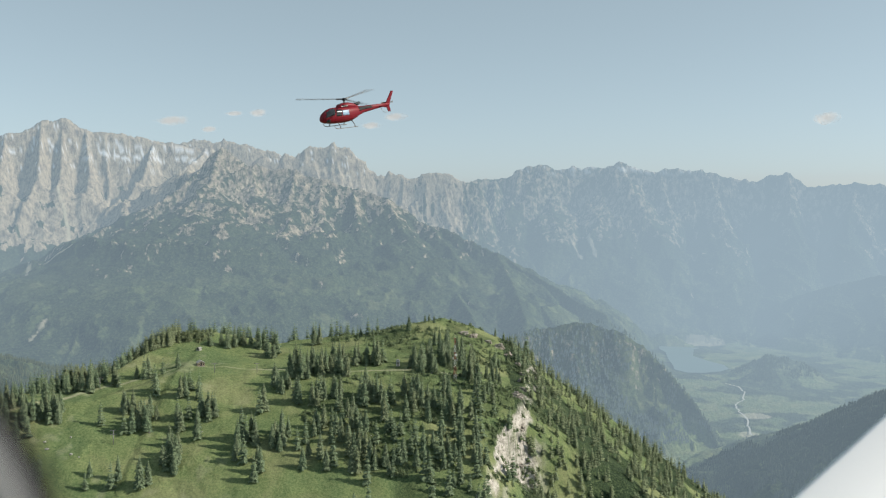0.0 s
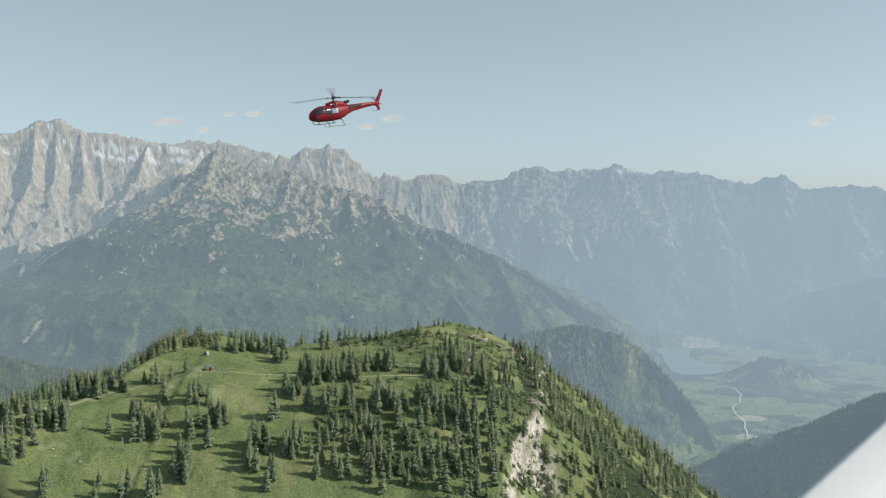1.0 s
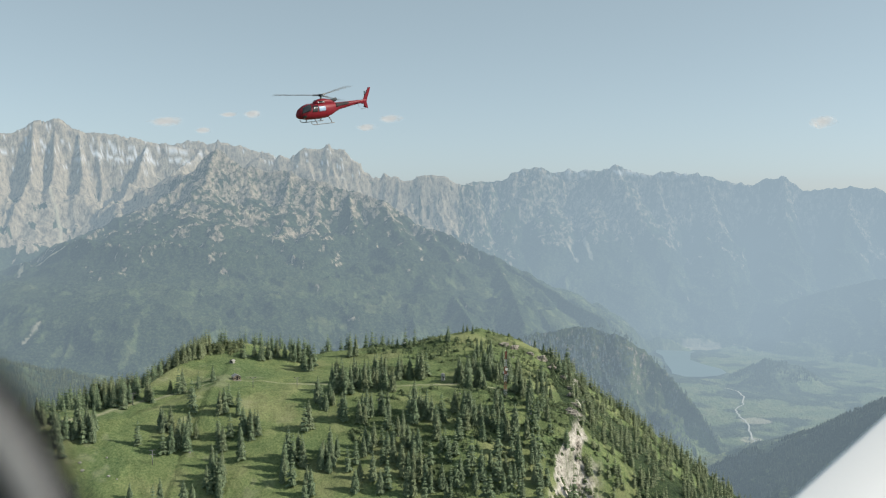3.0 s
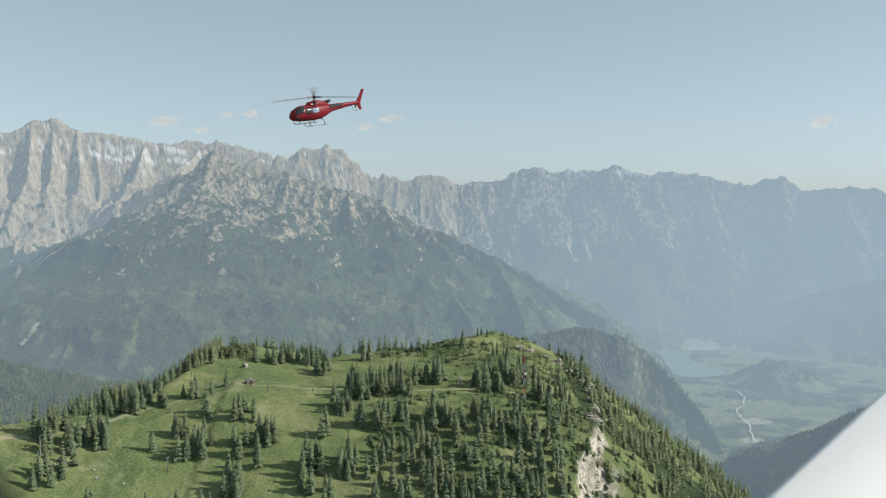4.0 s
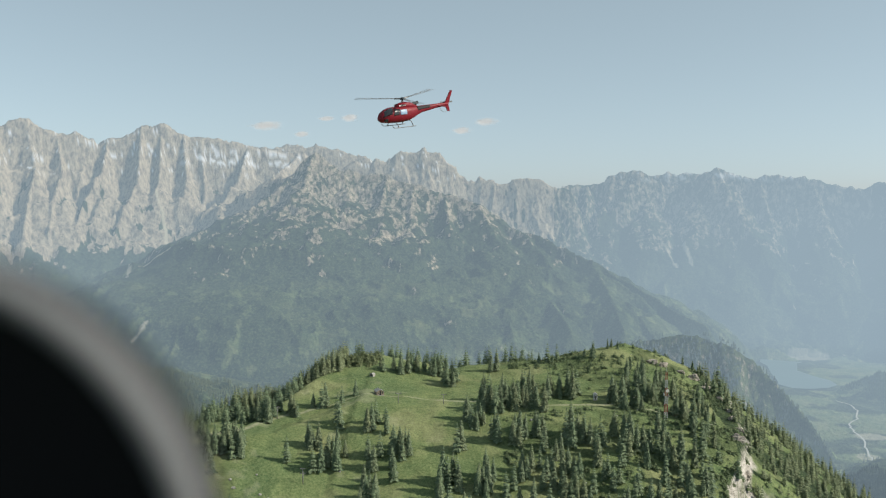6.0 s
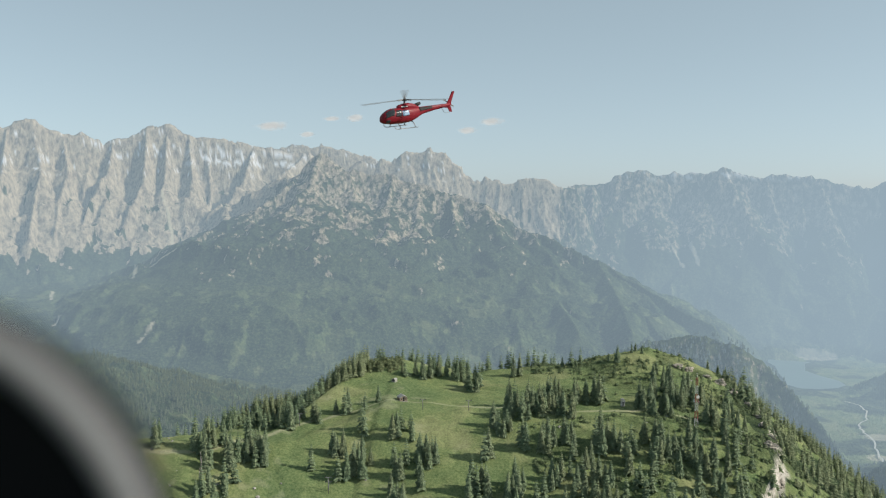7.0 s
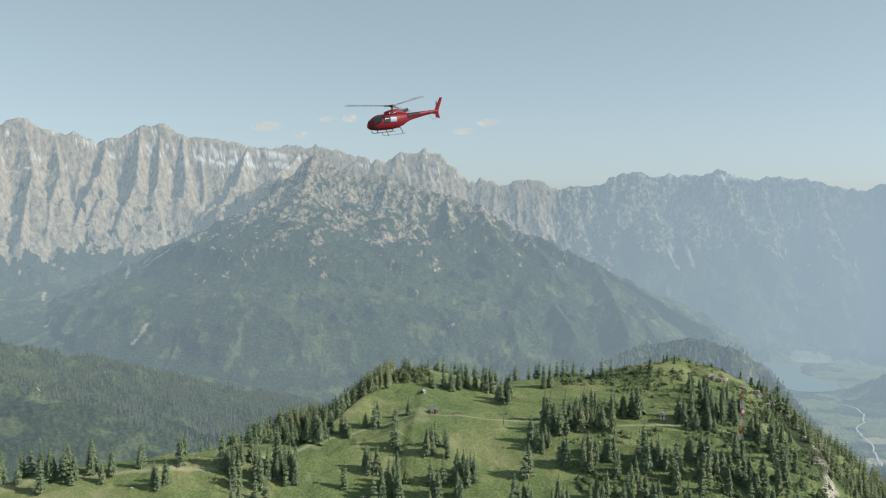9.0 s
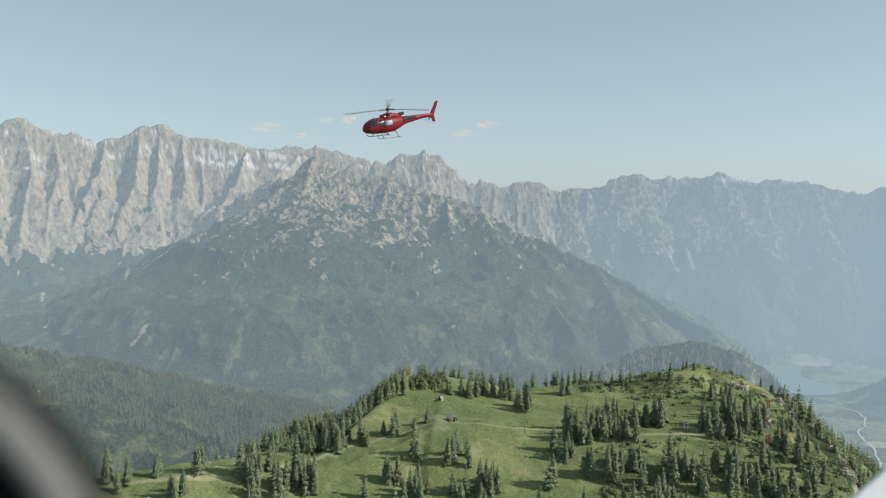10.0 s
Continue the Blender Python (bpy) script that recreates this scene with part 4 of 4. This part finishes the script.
ROCKY = plain("limestone", (0.30, 0.295, 0.27), 0.9, 0.0, 0.25, 0.8, 0.2, 0.6)
build_hut("mountain_hut", "small grey wooden mountain hut beside the gravel path", -139.4, 483, 25, 3.8, 4.6, 1.9, WOOD, ROOF)
build_hut("lift_station", "small pale lift hut at the edge of the shelf", -31.6, 485, 5, 1.8, 1.8, 3.0, MAST_WHITE, ROOF)
build_hut("hay_shed", "tiny weathered shed below the crest", -147, 509, -20, 2.0, 2.2, 1.2, ROCKY, ROOF)


def build_mast(x, y, height):
    mast = tagged(empty("radio_mast"), "red and white lattice radio mast among spruces", "mast")
    mast.matrix_basis = pose(x, y, ground_at(x, y) - 0.3)
    bays = 12
    for k in range(bays):
        z0, z1 = height * k / bays, height * (k + 1) / bays
        w0, w1 = 0.75 - 0.35 * k / bays, 0.75 - 0.35 * (k + 1) / bays
        bm = bmesh.new()
        corners = ((1, 1), (-1, 1), (-1, -1), (1, -1))
        for i, (cx, cy) in enumerate(corners):
            nx, ny = corners[(i + 1) % 4]
            for p, q, r in (((cx * w0, cy * w0, z0), (cx * w1, cy * w1, z1), 0.07), ((cx * w0, cy * w0, z0), (nx * w1, ny * w1, z1), 0.05), ((nx * w0, ny * w0, z0), (cx * w1, cy * w1, z1), 0.05), ((cx * w1, cy * w1, z1), (nx * w1, ny * w1, z1), 0.05)):
                bar = tube([p, q], r, 4)
                me = bpy.data.meshes.new("bar")
                bar.to_mesh(me)
                bar.free()
                bm.from_mesh(me)
                bpy.data.meshes.remove(me)
        part("lattice_bay", bm, MAST_RED if (k // 2) % 2 else MAST_WHITE, mast, "red bay" if (k // 2) % 2 else "white bay")
    for z, a in ((height * 0.5, 20), (height * 0.54, 200), (height * 0.62, 290)):
        part("dish", moved(tube([(0, 0, 0), (0, 0, 0.25), (0, 0, 0.3)], [0.3, 0.75, 0.78], 16), pose(0, 0, z, 0, 0, a) @ pose(0.9, 0, 0, 0, 90, 0)), MAST_WHITE, mast, "white dish antenna")
    part("aerial", tube([(0, 0, height), (0, 0, height + 2.2)], 0.07, 6), MAST_WHITE, mast)
    return mast


build_mast(-0.6, 463, 23)


def build_dead_tree(x, y, height, seed):
    rnd = random.Random(seed)
    tree = tagged(empty("dead_tree"), "bare grey dead spruce standing on the meadow", "tree", "dead trees")
    tree.matrix_basis = pose(x, y, ground_at(x, y) - 0.2, rnd.uniform(-2, 2), rnd.uniform(-2, 2), rnd.uniform(0, 360))
    part("trunk", tube([(0, 0, 0), (0.05, 0, height * 0.5), (0, 0.05, height)], [0.22, 0.14, 0.03], 7), DEADWOOD, tree, smooth=True)
    for k in range(26):
        z = height * rnd.uniform(0.15, 0.95)
        a, r = rnd.uniform(0, 6.28), rnd.uniform(0.4, 1.3) * (1.1 - z / height)
        part("branch", tube([(0, 0, z), (r * math.cos(a), r * math.sin(a), z - 0.25 * r)], [0.05, 0.02], 4), DEADWOOD, tree)


DEADWOOD = plain("dead_wood", (0.33, 0.30, 0.27), 0.9, 0.0, 0.25, 3, 0.1)
for k, (x, y, hh) in enumerate(DEAD):
    build_dead_tree(x, y, hh, k)


def build_boulder(x, y, size, seed):
    bm = bmesh.new()
    bmesh.ops.create_icosphere(bm, subdivisions=2, radius=1)
    for v in bm.verts:
        n = noise.noise(v.co * 1.3 + Vector((seed * 3.1, 0, 0))) + 0.5 * noise.noise(v.co * 3 + Vector((0, seed, 0)))
        v.co = Vector((v.co.x * 1.2, v.co.y, v.co.z * 0.75)) * size * (1 + 0.45 * n)
    ob = tagged(lump("boulder", bm, ROCKY), "pale limestone boulder lying in the grass", "rock", "boulders on the meadow")
    ob.matrix_basis = pose(x, y, ground_at(x, y) + size * 0.1, 0, 0, seed * 47)


rnd = random.Random(21)
for k in range(46):
    x, y = (rnd.uniform(-255, -120), rnd.uniform(395, 435)) if k < 22 else (rnd.uniform(-70, 25), rnd.uniform(395, 570))
    build_boulder(x, y, rnd.uniform(0.25, 0.75), k)


def build_outcrop(x, y, size, seed):
    """A weathered limestone block with ledges, half sunk in the slope."""
    bm = bmesh.new()
    bmesh.ops.create_icosphere(bm, subdivisions=4, radius=1)
    for v in bm.verts:
        q = v.co * 1.1 + Vector((seed * 5.3, 1.7, 0))
        n = noise.noise(q) + 0.7 * noise.noise(q * 2.3) + 0.5 * abs(noise.noise(q * 5.1)) + 0.3 * noise.noise(q * 11)
        z = v.co.z * (1 + 0.45 * n)
        v.co = Vector((v.co.x * 1.6 * (1 + 0.6 * n), v.co.y * (1 + 0.6 * n), z + 0.12 * math.sin(9 * z + seed))) * size
    ob = tagged(lump("rock_outcrop", bm, CRAG), "pale weathered limestone outcrop on the broken rim", "rock", "outcrops on the rim")
    ob.matrix_basis = pose(x, y, ground_at(x, y) + size * 0.1, 0, 0, seed * 61)


CRAG = plain("weathered_limestone", (0.31, 0.285, 0.25), 0.95, 0.0, 0.45, 0.5, 0.1, 0.8)
rnd = random.Random(33)
for k, (x, y) in enumerate(((6, 556), (13, 555), (20, 553), (27, 549), (33, 541), (37, 528), (39, 512), (36, 494), (34, 476), (33, 462), (34, 448), (30, 436), (14, 484), (11, 478), (26, 424), (24, 412))):
    build_outcrop(x + rnd.uniform(-2, 2), y + rnd.uniform(-2, 2), rnd.uniform(0.8, 1.9), k)


def build_pylon(x, y, h):
    py = tagged(empty("lift_pylon"), "thin grey steel ski lift pylon on the meadow", "pylon", "lift pylons")
    py.matrix_basis = pose(x, y, ground_at(x, y) - 0.2, 0, 0, 15)
    part("post", tube([(0, 0, 0), (0, 0, h)], [0.18, 0.12], 8), METAL, py, smooth=True)
    part("crossarm", box(-1.3, 1.3, -0.1, 0.1, h - 0.2, h, 0.02), METAL, py)
    for s in (-1, 1):
        part("sheave", moved(tube([(0, -0.08, 0), (0, 0.08, 0)], 0.22, 10), pose(s * 1.2, 0, h + 0.1)), DARK, py)


for x, y, h in PYLONS:
    build_pylon(x, y, h)


# ---- valley and sky ----
def build_lake():
    shore = [(950, 3950), (1110, 3900), (1075, 3860), (1057, 3800), (1025, 3690), (1050, 3580), (1087, 3485), (1080, 3400), (1032, 3346), (960, 3315), (901, 3323), (870, 3390), (886, 3461), (905, 3620), (935, 3787), (930, 3880)]
    bm = bmesh.new()
    bm.faces.new([bm.verts.new((x, y, 78)) for x, y in shore])
    bm.normal_update()
    if bm.faces[:][0].normal.z < 0:
        bmesh.ops.reverse_faces(bm, faces=bm.faces[:])
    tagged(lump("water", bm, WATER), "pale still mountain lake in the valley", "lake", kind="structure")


# Much of the lake's paleness is haze painted in as emission.
WATER = with_painted_haze(plain("lake_water", (0.12, 0.18, 0.17), 0.35, 0.0, 0.1, 0.01, 0.3), 0.58)
build_lake()


def build_road():
    line = [(975, 3110), (998, 3050), (990, 2960), (955, 2850), (912, 2790), (897, 2740), (884, 2687), (874, 2587), (846, 2494), (828, 2400), (811, 2315), (795, 2240)]
    bm = bmesh.new()
    rail = []
    for i in range(len(line) - 1):
        for k in range(6):
            u = k / 6
            rail.append((line[i][0] + u * (line[i + 1][0] - line[i][0]) + 4 * math.sin(i + u * 3), line[i][1] + u * (line[i + 1][1] - line[i][1])))
    up = [max(ground_at(x + d, y) for d in (-6, 0, 6)) + 2.5 for x, y in rail]
    up = [max(up[max(0, i - 2):i + 3]) for i in range(len(up))]
    pairs = [[bm.verts.new((x + s * 2.4, y, z)) for s in (-1, 1)] for (x, y), z in zip(rail, up)]
    for a, b in zip(pairs, pairs[1:]):
        bm.faces.new((a[0], a[1], b[1], b[0]))
    bmesh.ops.recalc_face_normals(bm, faces=bm.faces)
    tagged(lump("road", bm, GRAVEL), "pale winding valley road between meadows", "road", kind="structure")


# Over half of the road's look is emission standing in for haze.
GRAVEL = with_painted_haze(plain("pale_gravel", (0.5, 0.47, 0.4), 0.9, 0.0, 0.1, 0.05), 0.58)
build_road()


def vapour():
    """Thin cloud: dense in the middle, frayed to nothing at its edge; three quarters of its white is emission in place
    of sunlight, the rest scatters light both ways.
    """
    m, n, l, b = base_material("cloud_vapour", 1.0, 0.0, 0.0)
    d, t = n.new("ShaderNodeBsdfDiffuse"), n.new("ShaderNodeBsdfTranslucent")
    c = n.new("ShaderNodeBsdfTransparent")
    even = n.new("ShaderNodeCombineXYZ")
    for k in range(3):
        even.inputs[k].default_value = SUN_WAY[k]
    both, thin = n.new("ShaderNodeMixShader"), n.new("ShaderNodeMixShader")
    for s in (d, t):
        s.inputs["Color"].default_value = (0.95, 0.93, 0.9, 1)
        l.new(even.outputs[0], s.inputs["Normal"])
    co = n.new("ShaderNodeTexCoord")
    middle = n.new("ShaderNodeVectorMath")
    middle.operation = "SUBTRACT"
    middle.inputs[1].default_value = (0.5, 0.5, 0.42)
    l.new(co.outputs["Generated"], middle.inputs[0])
    across = n.new("ShaderNodeVectorMath")
    across.operation = "MULTIPLY"
    across.inputs[1].default_value = (1, 0, 1)
    l.new(middle.outputs[0], across.inputs[0])
    away = n.new("ShaderNodeVectorMath")
    away.operation = "LENGTH"
    l.new(across.outputs[0], away.inputs[0])
    fray = noise_node(n, l, 0.022, 5, 0.62, co.outputs["Object"])
    tear = n.new("ShaderNodeMath")
    tear.operation = "MULTIPLY_ADD"
    l.new(fray.outputs["Fac"], tear.inputs[0])
    tear.inputs[1].default_value = -0.75
    l.new(away.outputs["Value"], tear.inputs[2])
    body = n.new("ShaderNodeMapRange")
    body.interpolation_type = "SMOOTHSTEP"
    body.inputs["From Min"].default_value, body.inputs["From Max"].default_value = 0.0, -0.3
    body.inputs["To Min"].default_value, body.inputs["To Max"].default_value = 0.0, 0.55
    l.new(tear.outputs[0], body.inputs["Value"])
    l.new(body.outputs["Result"], thin.inputs[0])
    l.new(d.outputs[0], both.inputs[1])
    l.new(t.outputs[0], both.inputs[2])
    l.new(c.outputs[0], thin.inputs[1])
    # Emission that imitates sunlit white, as the scattering alone is too dark.
    sunlight_glow, bright = n.new("ShaderNodeEmission"), n.new("ShaderNodeMixShader")
    sunlight_glow.inputs["Color"].default_value = (0.64, 0.63, 0.60, 1)
    bright.inputs[0].default_value = 0.75
    l.new(both.outputs[0], bright.inputs[1])
    l.new(sunlight_glow.outputs[0], bright.inputs[2])
    l.new(bright.outputs[0], thin.inputs[2])
    l.new(thin.outputs[0], n["Material Output"].inputs["Surface"])
    return m


VAPOUR = vapour()


def build_cloud(x, y, z, wide, high, seed):
    bm = bmesh.new()
    bmesh.ops.create_icosphere(bm, subdivisions=4, radius=1, matrix=Matrix.Diagonal((wide * 0.62, high * 0.5, high * 0.62, 1)))
    drift = Vector((seed * 7.3, 0, 0))
    for v in bm.verts:
        p = v.co * (2.2 / wide)
        v.co.z += high * 0.2 * noise.noise(p * 3 + drift)
        v.co.x += high * 0.4 * noise.noise(p * 3 - drift)
    ob = tagged(lump("cloud", bm, VAPOUR, None, "", True), "small thin white fair-weather cloud above the peaks", "cloud", "clouds")
    ob.location = (x, y, z)


for k, (x, y, z, wide, high) in enumerate(CLOUDS):
    build_cloud(x, y, z, wide, high, k + 3)

# ---- what moves ----
HUB_WAY = [(0, (-18.77, 90.89, 711.73)), (0.5, (-24.17, 94.52, 712.12)), (1, (-29.42, 98.07, 712.77)), (1.5, (-34.79, 101.62, 713.25)), (2, (-40.0, 105.26, 713.89)), (2.5, (-45.41, 109.17, 714.4)), (4, (-61.35, 120.71, 715.46)), (4.5, (-66.81, 124.66, 715.89)), (5, (-72.96, 128.05, 716.37)), (5.5, (-78.01, 130.75, 717.12)), (6, (-83.13, 134.0, 717.65)), (7.5, (-99.48, 144.63, 719.35)), (8, (-104.94, 148.12, 719.77)), (8.5, (-110.39, 151.8, 720.12)), (9, (-115.82, 155.33, 720.59)), (9.5, (-121.42, 158.67, 721.02)), (10, (-127.1, 162.29, 721.49))]

def motions():
    lean = Euler((radians(-10), radians(9), radians(226))).to_matrix()
    seat = [(t, (*(Vector(p) - lean @ Vector((0, 0, HUB_Z))),)) for t, p in HUB_WAY]
    walk(helicopter, [(t, Matrix.Translation(glide(seat, t)) @ lean.to_4x4()) for t in [k / 10 for k in range(101)]])
    walk(rotor, [(t, pose(0, 0, HUB_Z, 0, 5, 0) @ pose(0, 0, 0, 0, 0, ROTOR_START - ROTOR_RATE * t)) for t in TICKS])
    walk(tail_rotor, [(t, pose(-6.75, -0.22, 2.3, 0, 77.0 * FPS * t, 0)) for t in TICKS])
    walk(window_surround, [(t, flight(t) @ Matrix.Translation((*(glide(SURROUND_WAY, t) * 0.211 / 1611), -0.211))) for t in TICKS])
    walk(aircraft_wing, [(t, flight(t) @ Matrix.Rotation((1405 - float(glide(WING_WAY, t)[0])) / 1800, 4, "Y")) for t in TICKS])


ROTOR_START, ROTOR_RATE = 74.0, 2480.5
SURROUND_WAY = [(t, (x, -y)) for t, x, y in ((0, -1312, 684), (0.5, -1385, 720), (1.0, -1390, 725), (1.2, -1344, 690), (1.5, -1230, 662), (1.8, -1172, 643), (2.1, -1234, 678), (2.5, -1269, 690), (2.7, -1254, 677), (3.2, -1275, 700), (3.8, -1290, 753), (4.1, -1320, 871), (4.5, -1340, 900), (5.0, -1345, 759), (5.2, -1238, 744), (5.5, -1107, 737), (5.8, -1048, 667), (6.0, -1019, 620), (6.2, -998, 588), (6.7, -1049, 637), (7.3, -1136, 728), (7.5, -1159, 732), (7.9, -1225, 767))]
SURROUND_WAY += [(t, (x, -y)) for t, x, y in ((8.4, -1250, 830), (9.0, -1330, 930), (9.5, -1300, 900), (9.8, -1242, 780), (10, -1183, 744))]
WING_WAY = [(t, (x,)) for t, x in ((0, 1405), (0.5, 1407), (1.0, 1415), (1.2, 1438), (1.5, 1482), (1.8, 1530), (2.1, 1487), (2.5, 1445), (2.7, 1428), (3.8, 1362), (4.1, 1365), (4.5, 1365), (5.0, 1446), (5.2, 1476), (5.5, 1580), (5.8, 1700), (6.2, 1780), (7.3, 1720), (7.9, 1680), (8.4, 1640), (9, 1600), (9.5, 1482), (9.8, 1488), (10, 1492))]
motions()
